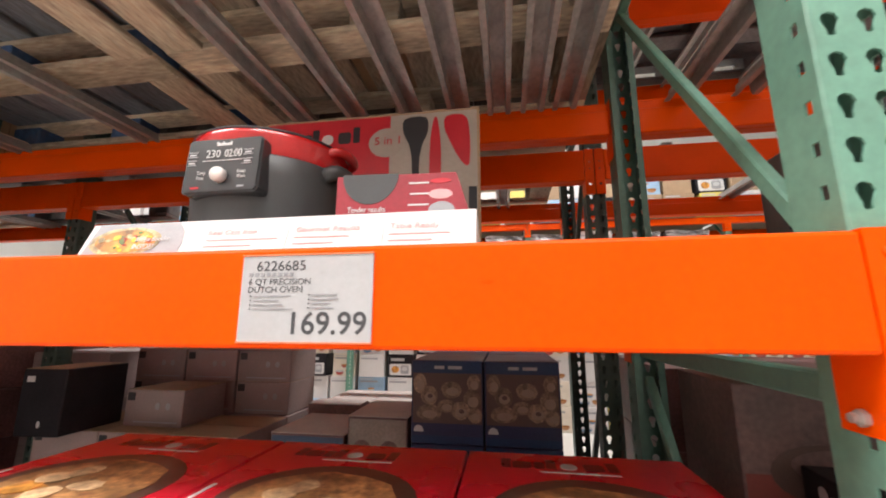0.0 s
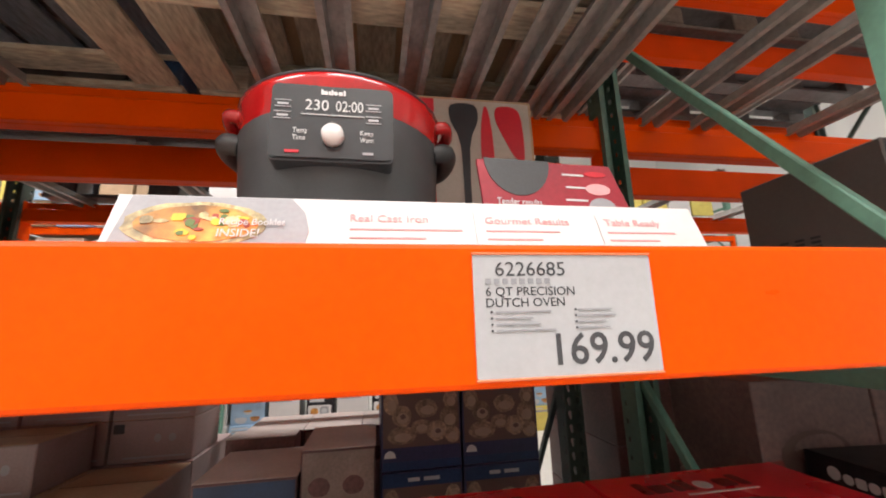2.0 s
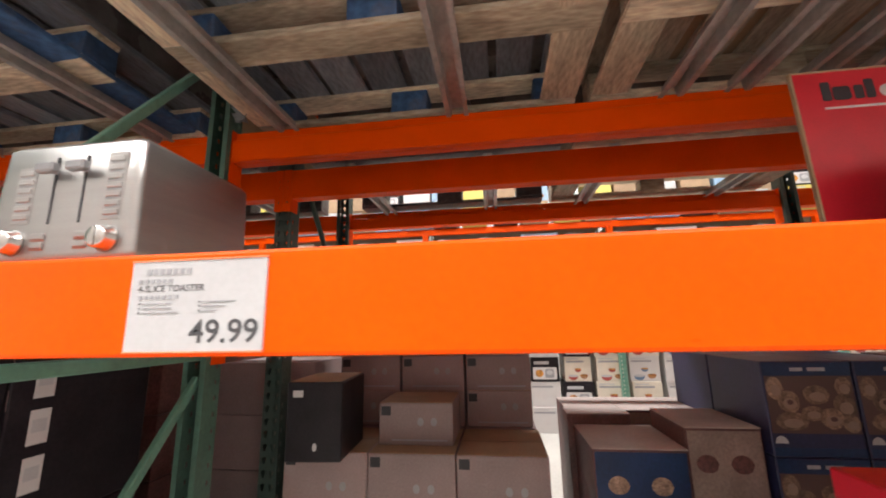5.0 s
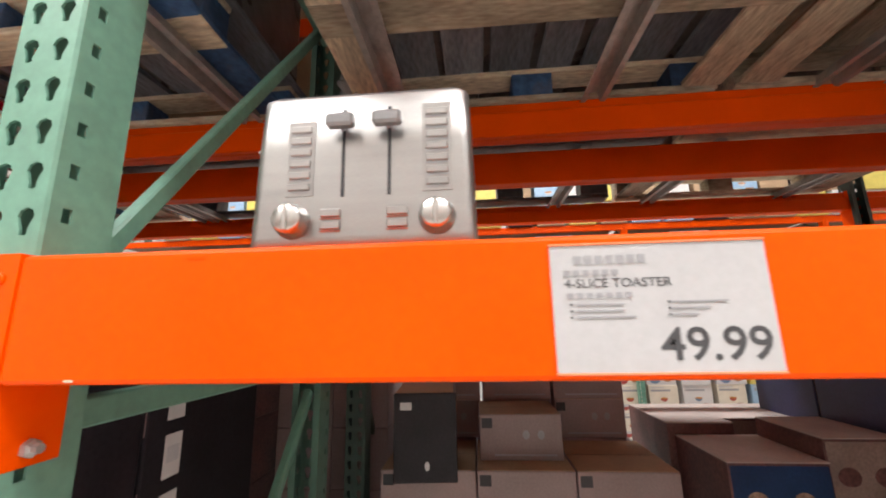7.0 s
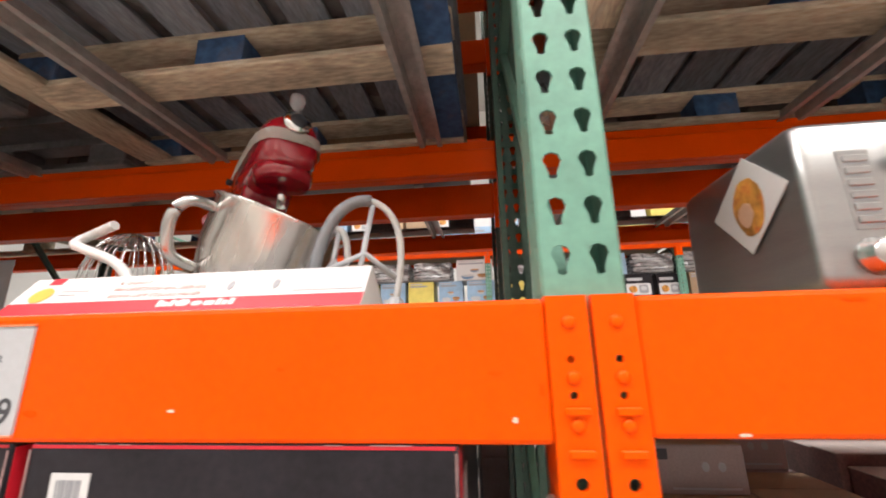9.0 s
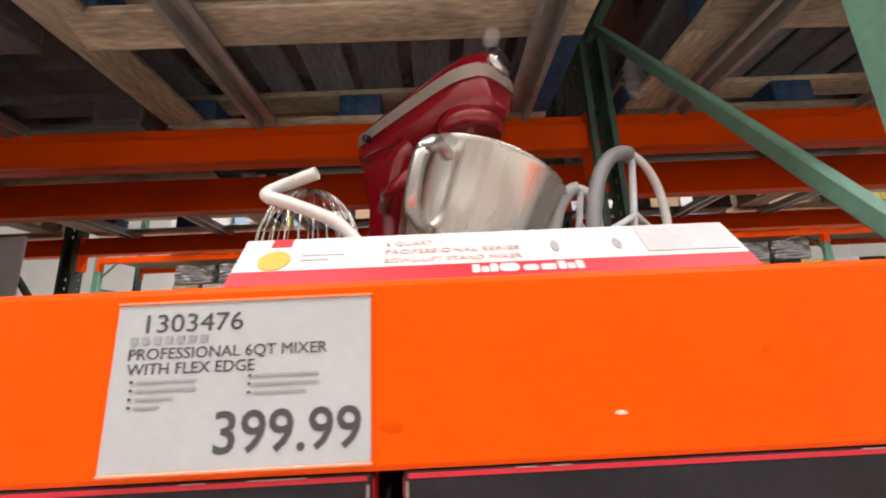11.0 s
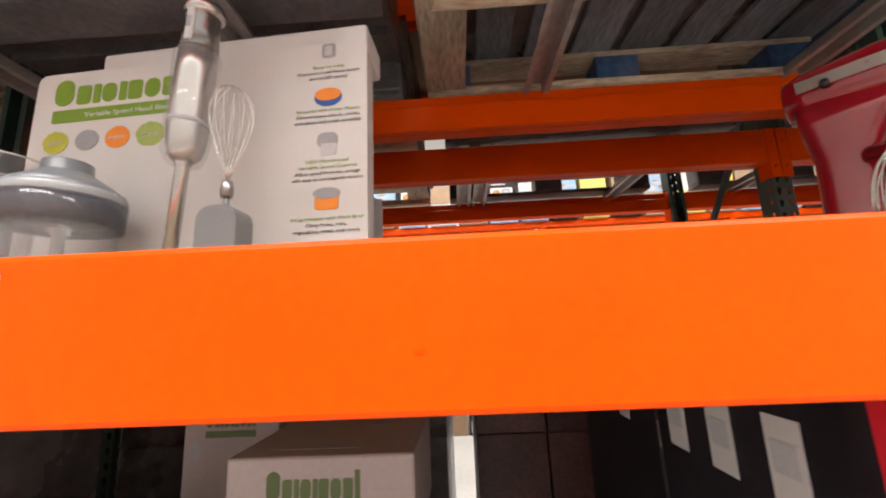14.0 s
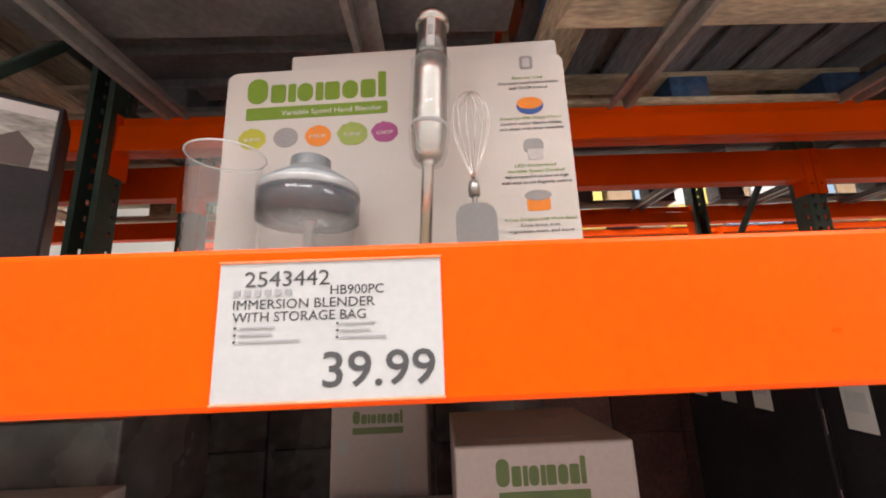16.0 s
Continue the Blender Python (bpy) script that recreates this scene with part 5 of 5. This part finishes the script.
row_of(oven_box(0.357, 0.36, 0.35), [(-0.612 + 0.358 * i, 0.405, 0.145 + 0.351 * k) for k in (2, 1, 0) for i in range(3)])
pallet(-0.85, 0.33, 0.4, 1.2, 0.002, WOOD, WOOD, "weathered wooden pallet under cartons on the floor", seed=31)


WORNEDGE = plain("worn_card_edge", (0.4, 0.25, 0.24), 0.6)


def mixer_box(w, d, h, edged=True):
    f = thing("mixer_carton", 0, 0, 0, 0, "black stand mixer carton with red edges and white barcode", "box", "black cartons under the beam")
    part("carton", box(-w / 2, w / 2, 0, d, 0, h - 0.001, 0.004), BLACKBOX, f)
    bar(-w / 2 + 0.003, w / 2 - 0.003, h - 0.006, h - 0.003, 0, REDINK, f, "red_edge")
    lb = part("barcode_label", plate([(-w / 2 + 0.031, h - 0.063), (-w / 2 + 0.073, h - 0.063), (-w / 2 + 0.073, h - 0.028), (-w / 2 + 0.031, h - 0.028)], -0.0008, 0.0007), PAPER, f, "white barcode label")
    for k in range(9):
        bar(-w / 2 + 0.0385 + 0.0029 * k, -w / 2 + 0.0398 + 0.0029 * k + 0.0006 * (k % 3), h - 0.057, h - 0.034, -0.001, GREYINK, lb, "stripe")
    worn = random.Random(4)
    for k in range(4):
        x = worn.uniform(-w / 2 + 0.01, w / 2 - 0.05)
        bar(x, x + worn.uniform(0.01, 0.045), h - 0.0028, h - 0.0028 + worn.uniform(0.0004, 0.0008), -0.0005, WORNEDGE, f, "worn_edge")
        z = worn.uniform(0.1, h - 0.03)
        for sx in (-1, 1):
            bar(sx * (w / 2 - 0.0022) - 0.0008, sx * (w / 2 - 0.0022) + 0.0006, z, z + worn.uniform(0.01, 0.05), -0.0005, WORNEDGE, f, "worn_edge")
    brand_mark("lilconlil", -w / 2 + 0.08, w / 2 - 0.05, h - 0.16, h - 0.085, -0.0001, REDINK, f)
    for x, s in ((w / 2, 1), (-w / 2, -1)):
        m = side_face(x, s)
        a = 0 if s > 0 else -d
        fr = (0.004, 0.026) if s > 0 else (-0.034, -0.004)
        if edged:
            bar(fr[0], fr[1], 0.004, h - 0.006, -0.0001, REDINK, f, "red_edge", m)
        for k in range(3):
            lx, lz = (0.05, h - 0.118 - 0.107 * k) if s > 0 else (-0.145 - 0.095 * k, h - 0.118)
            bar(lx, lx + 0.045, lz, lz + 0.08, -0.0001, PAPER, f, "side_label", m)
            bar(lx + 0.006, lx + 0.038, lz + 0.028, lz + 0.058, -0.0008, FAINT, f, "stripe", m)
    return f


for y, edged in ((0.444, True), (0.82, False)):
    row_of(mixer_box(0.43, 0.37, 0.414, edged), [(x, y, 0.145 + 0.4145 * k) for k in (2, 1, 0) for x in (-3.064, -2.613)])
pallet(-3.32, -2.36, 0.44, 1.22, 0.002, WOOD, WOOD, "weathered wooden pallet under cartons on the floor", seed=32)


def blender_box(w, d, h):
    f = thing("blender_carton", 0, 0, 0, 0, "white hand blender carton with green brand bar", "box", "white cartons under the beam")
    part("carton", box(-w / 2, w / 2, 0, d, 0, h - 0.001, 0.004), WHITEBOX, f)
    brand_mark("cnioinonl", -w * 0.28, w * 0.22, h * 0.6, h * 0.86, 0, MOSSINK, f)
    bar(-w * 0.27, w * 0.23, h * 0.46, h * 0.55, 0, MOSSINK, f, "green_band")
    m = top_face(h - 0.001)
    bar(-w * 0.3, w * 0.2, d * 0.12, d * 0.2, -0.0001, GREYINK, f, m=m)
    part("seal_spot", plate(disc(w * 0.2, d * 0.7, 0.02, 0.02), -0.0007, 0.0006, m=m), GREYINK, f)
    return f


def tall_blender_box():
    f = thing("blender_carton", -4.05, 1.0, 1.001, 0, "tall white hand blender carton standing behind the others", "box", "white cartons under the beam")
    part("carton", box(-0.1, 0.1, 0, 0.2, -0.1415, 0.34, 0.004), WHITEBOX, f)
    brand_mark("cnioinonl", -0.055, 0.05, 0.262, 0.288, 0, MOSSINK, f)
    bar(-0.055, 0.05, 0.242, 0.255, 0, MOSSINK, f, "green_band")
    bar(0.03, 0.045, 0.05, 0.215, 0, GREYINK, f, "blender_print")
    blob(disc(-0.075, 0.22, 0.011, 0.017), 0, GREYINK, f)


row_of(blender_box(0.26, 0.26, 0.14), [(-3.774, 0.735, 1.141), (-3.76, 0.66, 1.0), (-4.03, 0.7, 1.0), (-4.3, 0.68, 0.86), (-4.03, 0.7, 0.86), (-3.76, 0.67, 0.86)])
tall_blender_box()
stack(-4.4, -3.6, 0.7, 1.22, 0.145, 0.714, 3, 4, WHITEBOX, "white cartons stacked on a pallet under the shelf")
pallet(-4.45, -3.55, 0.66, 1.24, 0.002, WOOD, WOOD, "weathered wooden pallet under cartons on the floor", seed=33)
stack(-4.86, -4.5, 0.9, 1.2, 0.0, 1.31, 1, 4, DARK, "black printed cartons stacked beside the rack upright")
stack(-4.88, -4.47, 0.72, 0.89, 0.0, 1.205, 1, 4, WHITEBOX, "white cartons stacked low beside the rack upright")

# dim goods in the bay past the green upright
MAUVE = mat("mauve_printed_carton", (0.2, 0.125, 0.115), 0.5, vary=0.2, scale=5, grain=80, bump=0.05, per_object=0.15)
MAROON = mat("maroon_printed_carton", (0.13, 0.055, 0.05), 0.5, vary=0.3, scale=5, grain=80, bump=0.05, per_object=0.2)
DIMRED = plain("brick_red_print", (0.22, 0.05, 0.04), 0.5)
DIMBROWN = plain("dark_brown_print", (0.1, 0.06, 0.05), 0.5)
dim = stack(0.46, 1.5, 0.95, 1.22, 0.0, 1.3, 3, 5, MAUVE, "dim printed cartons stacked in the next bay")
for k, o in enumerate(dim.children):
    bar(-0.165, 0.165, 0.02, 0.085, -0.135, DIMRED, o, "red_band")
    blob(disc(0.03 - 0.05 * (k % 3), 0.09, 0.1, 0.055, 20), -0.1362, DIMBROWN, o, "picture")
    blob(disc(0.04 - 0.05 * (k % 3), 0.105, 0.07, 0.03, 18, 0.05, k), -0.137, MAUVE, o, "picture")
pb = thing("oven_box", 0.74, 0.72, 0, -6, "black appliance carton with white lettering bars in the bay", "box")
part("carton", box(-0.2, 0.2, -0.16, 0.2, 0, 1.15, 0.004), BLACKBOX, pb)
brand_mark("conononio", -0.15, 0.06, 1.105, 1.132, -0.0001, WHITEINK, pb, side_face(-0.2, -1))
bar(-0.13, -0.02, 1.03, 1.08, -0.0001, GREYINK, pb, m=side_face(-0.2, -1))
stack(1.0, 2.8, 0.5, 0.9, 0.0, 1.1, 4, 3, MAROON, "dark printed cartons stacked in the next bay")


# ---- goods on the floor of the back rack ----
PODBOX = mat("mauve_white_carton", (0.3, 0.225, 0.22), 0.6, vary=0.08, scale=6, grain=120, bump=0.06, per_object=0.1)


def pod_carton(w, d, h):
    f = thing("goods_carton", 0, 0, 0, 0, "pale mauve carton with a small black label", "box", "pale cartons in the back rack")
    part("carton", box(-w / 2 + 0.001, w / 2 - 0.001, 0, d, 0, h - 0.001, 0.003), PODBOX, f)
    bar(-w / 2 + 0.01, -w / 2 + 0.05, h - 0.05, h - 0.014, 0, BLACKINK, f, "label")
    for x in (0.02, 0.075):
        blob(disc(x, h * 0.55, 0.013, 0.016), 0, GREYINK, f)
    bar(-0.1, 0.13, h * 0.1, h * 0.14, 0, GREYINK, f)
    part("top_flap", box(-w / 2 + 0.003, w / 2 - 0.003, 0.003, d - 0.002, h - 0.001, h + 0.0008, 0.0005), CARTON, f, "bare brown cardboard top")
    bar(-w / 2 + 0.01, w / 2 - 0.01, d * 0.48, d * 0.485, -0.0021, BLACKINK, f, "flap_joint", top_face(h - 0.001))
    return f


row_of(pod_carton(0.34, 0.38, 0.268), [(-1.98 + 0.342 * i, 1.6, 0.145 + 0.269 * k) for k in (2, 1, 0) for i in range(3)])
row_of(pod_carton(0.31, 0.28, 0.163), [(-1.64, 1.7, 0.953)] + [(-1.94 + 0.32 * i, 2.02, 0.953 + 0.164 * k) for k in (0, 1) for i in range(3)] + [(-1.3, 2.0, 1.282), (-1.62, 2.02, 1.282)])
stack(-2.15, -1.13, 2.0, 2.46, 0.145, 0.806, 3, 3, PODBOX, "pale cartons stacked on a pallet in the back rack")
stack(-2.72, -2.2, 1.95, 2.46, 0.0, 1.26, 2, 5, PODBOX, "pale cartons stacked beside the back upright")
pallet(-2.2, -1.1, 1.6, 2.5, 0.002, WOOD, WOOD, "weathered wooden pallet under cartons on the floor", seed=34)
kb = thing("black_carton", -1.975, 1.47, 0.953, 4, "upright black carton with a small white label", "box")
part("carton", box(-0.1, 0.108, 0, 0.3, 0, 0.275, 0.003), BLACKBOX, kb)
part("top_flap", box(-0.095, 0.1, 0.004, 0.29, 0.2755, 0.278, 0.001), CARTON, kb, "bare brown cardboard flap")
bar(-0.078, -0.04, 0.222, 0.246, 0, WHITEINK, kb, "label")
blob(disc(0.01, 0.05, 0.008, 0.014), 0, WHITEINK, kb, "spot")


DULLBLUE = mat("dull_blue_print", (0.014, 0.042, 0.12), 0.45, vary=0.15, scale=9, grain=90, bump=0.05)
PHOTOGROUND = plain("brown_photo_print", (0.13, 0.075, 0.065), 0.5)
DOUGH = plain("pale_dough_print", (0.38, 0.27, 0.205), 0.5)


def snack_carton(w, d, h):
    f = thing("snack_carton", 0, 0, 0, 0, "navy carton with round baked snacks pictured on it", "box", "navy cartons in the back rack")
    part("carton", box(-w / 2 + 0.002, w / 2 - 0.002, 0, d, 0, h - 0.001, 0.003), NAVY, f)
    bar(-w / 2 + 0.008, w / 2 - 0.008, 0.075, h - 0.05, 0.0003, PHOTOGROUND, f, "photo_ground")
    for k, (x, z, rx, rz, ring) in enumerate(((-0.108, 0.222, 0.026, 0.038, 0), (0.106, 0.226, 0.026, 0.034, 0), (0.018, 0.2, 0.04, 0.032, 0), (-0.07, 0.178, 0.034, 0.036, 1), (0.1, 0.165, 0.034, 0.04, 0),
                                              (-0.002, 0.14, 0.036, 0.024, 0), (-0.07, 0.114, 0.05, 0.03, 0), (0.054, 0.124, 0.036, 0.034, 1), (0.11, 0.108, 0.028, 0.028, 0))):
        p = part("snack_picture", plate(disc(x, z, rx, rz, 18, 0.06, k), -0.0008 - 0.0003 * k, 0.0006), COOKIE, f)
        part("shade_print", plate(disc(x + 0.003, z - rz * 0.2, rx * 0.62, rz * 0.5, 16, 0.08, k + 3), -0.00095 - 0.0003 * k, 0.0003), DOUGH, p)
        if ring:
            part("core", plate(disc(x + 0.004, z - 0.002, rx * 0.3, rz * 0.24, 12, 0.05, k), -0.00125 - 0.0003 * k, 0.0003), PHOTOGROUND, p)
    bar(-w / 2 + 0.006, w / 2 - 0.006, h - 0.048, h - 0.006, 0.0002, DULLBLUE, f, "blue_band")
    for x0, x1 in ((-0.05, -0.01), (0.005, 0.06)):
        bar(x0, x1, h - 0.034, h - 0.022, -0.0006, FAINT, f, "caption")
    bar(-w / 2 + 0.006, w / 2 - 0.006, 0.004, 0.03, 0.0002, DULLBLUE, f, "blue_band")
    blob([(-0.112 + 0.02 * math.cos(radians(a)), 0.043 + 0.024 * math.sin(radians(a))) for a in range(0, 181, 18)], 0, WHITEINK, f, "seal")
    return f


row_of(snack_carton(0.288, 0.36, 0.312), [(-0.24 + 0.29 * i, 1.6, 0.968 - 0.313 * k) for k in (0, 1, 2) for i in range(2)] + [(-0.24 + 0.29 * i, 1.97, 0.968) for i in range(2)])
stack(-0.38, 0.2, 1.97, 2.4, 0.0, 0.966, 2, 3, NAVY, "navy printed cartons stacked in the back rack")


# Case tops: light from the far aisle is put into this paler colour.
LITCASETOP = mat("lit_top_cardboard", (0.5, 0.42, 0.39), 0.65, vary=0.08, scale=8, grain=100, bump=0.06, per_object=0.12)


PALEFRONT = mat("dull_printed_cardboard", (0.3, 0.22, 0.19), 0.55, vary=0.15, scale=9, grain=90, bump=0.05)


def brown_case(name, x0, x1, y0, y1, z0, z1, front, label):
    f = thing(name, (x0 + x1) / 2, y0, z0, 0, label, "box", "cases in the back rack")
    w, h, d = (x1 - x0) / 2, z1 - z0, y1 - y0
    part("carton", box(-w, w, 0, d, 0, h - 0.004, 0.003), MAROON, f)
    part("lid", box(-w - 0.001, w + 0.001, -0.001, d, h - 0.0039, h, 0.001), LITCASETOP, f, "cardboard lid with far-aisle light painted in")
    bar(-w + 0.006, w - 0.006, 0.01, h - 0.012, 0, front, f, "printed_front")
    for x in (-w * 0.5, w * 0.4):
        blob(disc(x, h - 0.12, 0.035, 0.03, 16, 0.05), -0.0008, MAROON if front is PALEFRONT else COOKIE, f, "picture")
    return f


brown_case("blue_case", -0.975, -0.655, 1.6, 1.95, 0.0, 0.985, DULLBLUE, "blue printed case with its lit cardboard top painted pale")
brown_case("brown_case", -0.65, -0.4, 1.62, 1.95, 0.0, 1.055, PALEFRONT, "brown cardboard case with dark ovals printed on front")
for k in range(3):
    brown_case("brown_case", -0.98 + 0.26 * k, -0.725 + 0.26 * k, 2.1, 2.45, 0.0, 1.018, PALEFRONT, "brown cardboard case with dark ovals printed on front")
brown_case("brown_case", -1.0, -0.73, 1.96, 2.09, 0.0, 1.03, MAROON, "brown cardboard case with dark printed front")
stack(0.6, 2.9, 1.75, 2.45, 0.0, 1.25, 6, 4, MAROON, "dark printed cartons stacked in the back rack")
stack(-3.54, -2.78, 1.66, 2.45, 0.0, 1.33, 3, 5, MAROON, "dark maroon cartons stacked in the back rack")
stack(-4.85, -3.64, 1.66, 2.45, 0.0, 1.32, 4, 5, DARK, "dark cartons stacked in the back rack")
stack(-7.4, -5.1, 0.6, 1.2, 0.0, 1.25, 6, 4, CARTON, "brown cartons stacked in the far bay")
stack(-7.4, -5.1, 0.65, 1.15, L1, 0.45, 5, 2, DARK, "dark wrapped goods on the shelf of the far bay")
stack(-7.4, -5.1, 1.75, 2.4, 0.0, 1.25, 6, 4, MAROON, "dark cartons stacked in the back rack")

# ---- the rack across the far aisle ----
CREAM = mat("cream_printed_carton", (0.7, 0.64, 0.54), 0.45, vary=0.06, scale=8, grain=100, bump=0.04)
PALEBLUE = mat("pale_blue_printed_carton", (0.3, 0.45, 0.62), 0.45, vary=0.1, scale=8, grain=100, bump=0.04)
YELLOWBOX = mat("yellow_printed_carton", (0.7, 0.58, 0.14), 0.45, vary=0.08, scale=8, grain=100, bump=0.04)


DULLRED = plain("dull_red_print", (0.38, 0.06, 0.05), 0.5)
STEELBLUE = plain("steel_blue_print", (0.14, 0.22, 0.34), 0.5)
PANPRINT = plain("copper_pan_print", (0.4, 0.2, 0.1), 0.4)


def far_box(material, picture, dark_front, label):
    f = thing("boxed_appliance", 0, 0, 0, 0, label, "box", "goods across the far aisle")
    w, d, h = 0.42, 0.5, 0.33
    part("carton", box(-w / 2 + 0.004, w / 2 - 0.004, 0, d, 0, h - 0.002, 0.004), material, f)
    if dark_front:
        blob(rounded(-0.18, 0.17, 0.03, 0.19, 0.02), 0, WHITEINK, f, "white_panel")
        blob(disc(-0.085, 0.11, 0.06, 0.05, 18, 0.05, 2), -0.0008, FOOD, f, "picture")
        blob(rounded(0.0, 0.13, 0.05, 0.17, 0.025), -0.0008, GREYINK, f, "picture")
        blob(disc(0.065, 0.12, 0.045, 0.03), -0.0016, LGREY, f, "picture")
        bar(-0.16, 0.06, 0.23, 0.27, 0, LGREY, f)
    else:
        for k, (x, z, r) in enumerate(((-0.08, 0.07, 0.075), (0.09, 0.08, 0.06), (0.0, 0.16, 0.05)) if picture else ()):
            blob([(x + r * math.cos(radians(a)), z + 0.75 * r * math.sin(radians(a))) for a in range(180, 361, 20)], -0.0004 * k, picture if k != 1 else PANPRINT, f, "pot_picture")
            blob(disc(x, z + 0.004, r * 1.04, r * 0.22), -0.0004 * k - 0.0008, FOOD if k else LGREY, f, "rim_picture")
        bar(-0.18, 0.1, 0.25, 0.275, 0, GREYINK, f)
        bar(-0.18, 0.02, 0.29, 0.305, 0, FAINT, f)
    return f


KINDS = [far_box(CREAM, DULLRED, False, "cream carton with red cookware pictured on it"), far_box(BLACKBOX, None, True, "black carton with a white panel and appliance picture"),
         far_box(PAPER, STEELBLUE, False, "white carton with blue and orange pictures"), far_box(PALEBLUE, LGREY, False, "pale blue carton with food pictures"),
         far_box(YELLOWBOX, None, False, "yellow carton with a grey caption"), far_box(PAPER, None, False, "plain white carton with a grey caption"),
         far_box(CARTON, None, False, "brown cardboard carton with a grey caption")]
rnd = random.Random(21)
for k, src in enumerate(KINDS):
    src.matrix_basis = pose(-6.4 + 0.44 * k, C_FRONT + 0.08, 0.0)
LOWER = {11: 5, 12: 1, 13: 5, 14: 1, 15: 0, 16: 0, 17: 2}
for i in range(7, 27):
    copy_thing(KINDS[LOWER.get(i, rnd.randrange(6))], pose(-6.4 + 0.44 * i, C_FRONT + 0.08, 0.0))
for level, zs in enumerate((0.329, 0.658, 0.987, 1.4505, 1.7795, 2.1085, 2.8705, 3.1995, 3.5285)):
    for i in range(27):
        kind = LOWER.get(i + level % 2, rnd.randrange(6)) if level < 3 else rnd.choice((6, 5, 4, 6, 3, 1, 5, 6))
        # Levels from 6 up are set forward to shade the beam beneath them.
        copy_thing(KINDS[kind], pose(-6.4 + 0.44 * i + rnd.uniform(-0.01, 0.01), C_FRONT + (0.08 if level < 6 else -0.1) + rnd.uniform(0, 0.05), zs) @ Matrix.Diagonal((rnd.uniform(0.84, 1.0), 1, 1, 1)))

# ---- wear on the front beams ----
CHIP = plain("chipped_paint_primer", (0.62, 0.5, 0.4), 0.6)
SCUFF = mat("dark_scuff", (0.75, 0.072, 0.001), 0.7, vary=0.1, scale=30, grain=200, bump=0.05, spec=0.03)


def beam_mark(i, x, z, rx, rz, material, seed, name="paint_chip"):
    f = FRONT_BEAMS[i]
    rx, rz = (0.75 * rx, 0.75 * rz) if material is CHIP else (rx, rz)
    b = plate(disc(x - f.location.x, z - f.location.z, rx, rz, 9, 0.3, seed), -0.0006, 0.0006)
    part(name, b, material, f)


for k, (i, x, z, rx, rz, m) in enumerate(((1, -2.68, 1.416, 0.0045, 0.0022, CHIP), (1, -2.347, 1.407, 0.004, 0.0035, CHIP), (1, -2.364, 1.447, 0.006, 0.002, SCUFF), (1, -2.322, 1.432, 0.0022, 0.006, SCUFF),
                                          (1, -2.835, 1.414, 0.008, 0.003, SCUFF), (2, -0.02, 1.467, 0.007, 0.0022, SCUFF), (1, -2.57, 1.453, 0.004, 0.002, SCUFF), (2, -2.16, 1.395, 0.008, 0.0018, CHIP),
                                          (1, -3.6, 1.43, 0.005, 0.002, SCUFF), (2, -1.1, 1.402, 0.005, 0.0018, SCUFF), (1, -4.5, 1.41, 0.006, 0.002, SCUFF), (2, -2.05, 1.504, 0.01, 0.0015, SCUFF))):
    beam_mark(i, x, z, rx, rz, m, k, "paint_chip" if m is CHIP else "scuff")


# wrapped packs on the top level across the far aisle
FILM = mat("silvery_stretch_film", (0.4, 0.4, 0.41), 0.28, metal=0.5, vary=0.5, scale=3, grain=30, bump=0.6, stretch=(1, 4, 9), stain=(0.05, 0.05, 0.055), stain_amount=0.9)


def wrapped_pack():
    f = thing("wrapped_pack", 0, 0, 0, 0, "dark pack in crumpled silvery stretch film", "pack", "packs across the far aisle")
    bm = box(-0.28, 0.28, 0, 0.5, 0, 0.3, 0.03)
    bmesh.ops.subdivide_edges(bm, edges=[e for e in bm.edges if e.calc_length() > 0.1], cuts=6, use_grid_fill=True)
    r = random.Random(9)
    for v in bm.verts:
        if v.co.z > 0.03:
            v.co += Vector((r.uniform(-0.012, 0.012), r.uniform(-0.015, 0.015), r.uniform(-0.02, 0.012)))
    part("film", bm, FILM, f)
    return f


pack = wrapped_pack()
pack.matrix_basis = pose(-6.3, C_FRONT + 0.09, 2.4385)
for k in range(1, 15):
    m = pose(-6.3 + 0.63 * k, C_FRONT + 0.09, 2.4385)
    copy_thing(pack if k % 3 else KINDS[(3, 0, 2, 3, 5)[k // 3]], m if k % 3 else m @ Matrix.Diagonal((1.3, 1, 0.95, 1)))


def wrap_scrap(x, y, z, h, label):
    """A crumpled scrap of clear stretch wrap hanging down."""
    f = thing("wrap_scrap", x, y, z, 0, label, "plastic wrap")
    bm = bmesh.new()
    r = random.Random(3)
    rows = [[bm.verts.new((0.02 * (j - 2) * (1 - 0.35 * abs(i - 6) / 6) + r.uniform(-0.007, 0.007), r.uniform(-0.012, 0.012), -h * i / 12)) for j in range(5)] for i in range(13)]
    for a, c in zip(rows, rows[1:]):
        for j in range(4):
            bm.faces.new((a[j], a[j + 1], c[j + 1], c[j])).smooth = True
    bmesh.ops.solidify(bm, geom=bm.faces[:], thickness=0.0008)
    part("film", bm, sheer("stretch_wrap", (0.7, 0.72, 0.74), 0.45, 0.2), f)


wrap_scrap(-2.17, 1.2, 2.3, 0.15, "crumpled clear stretch wrap hanging from a pallet")
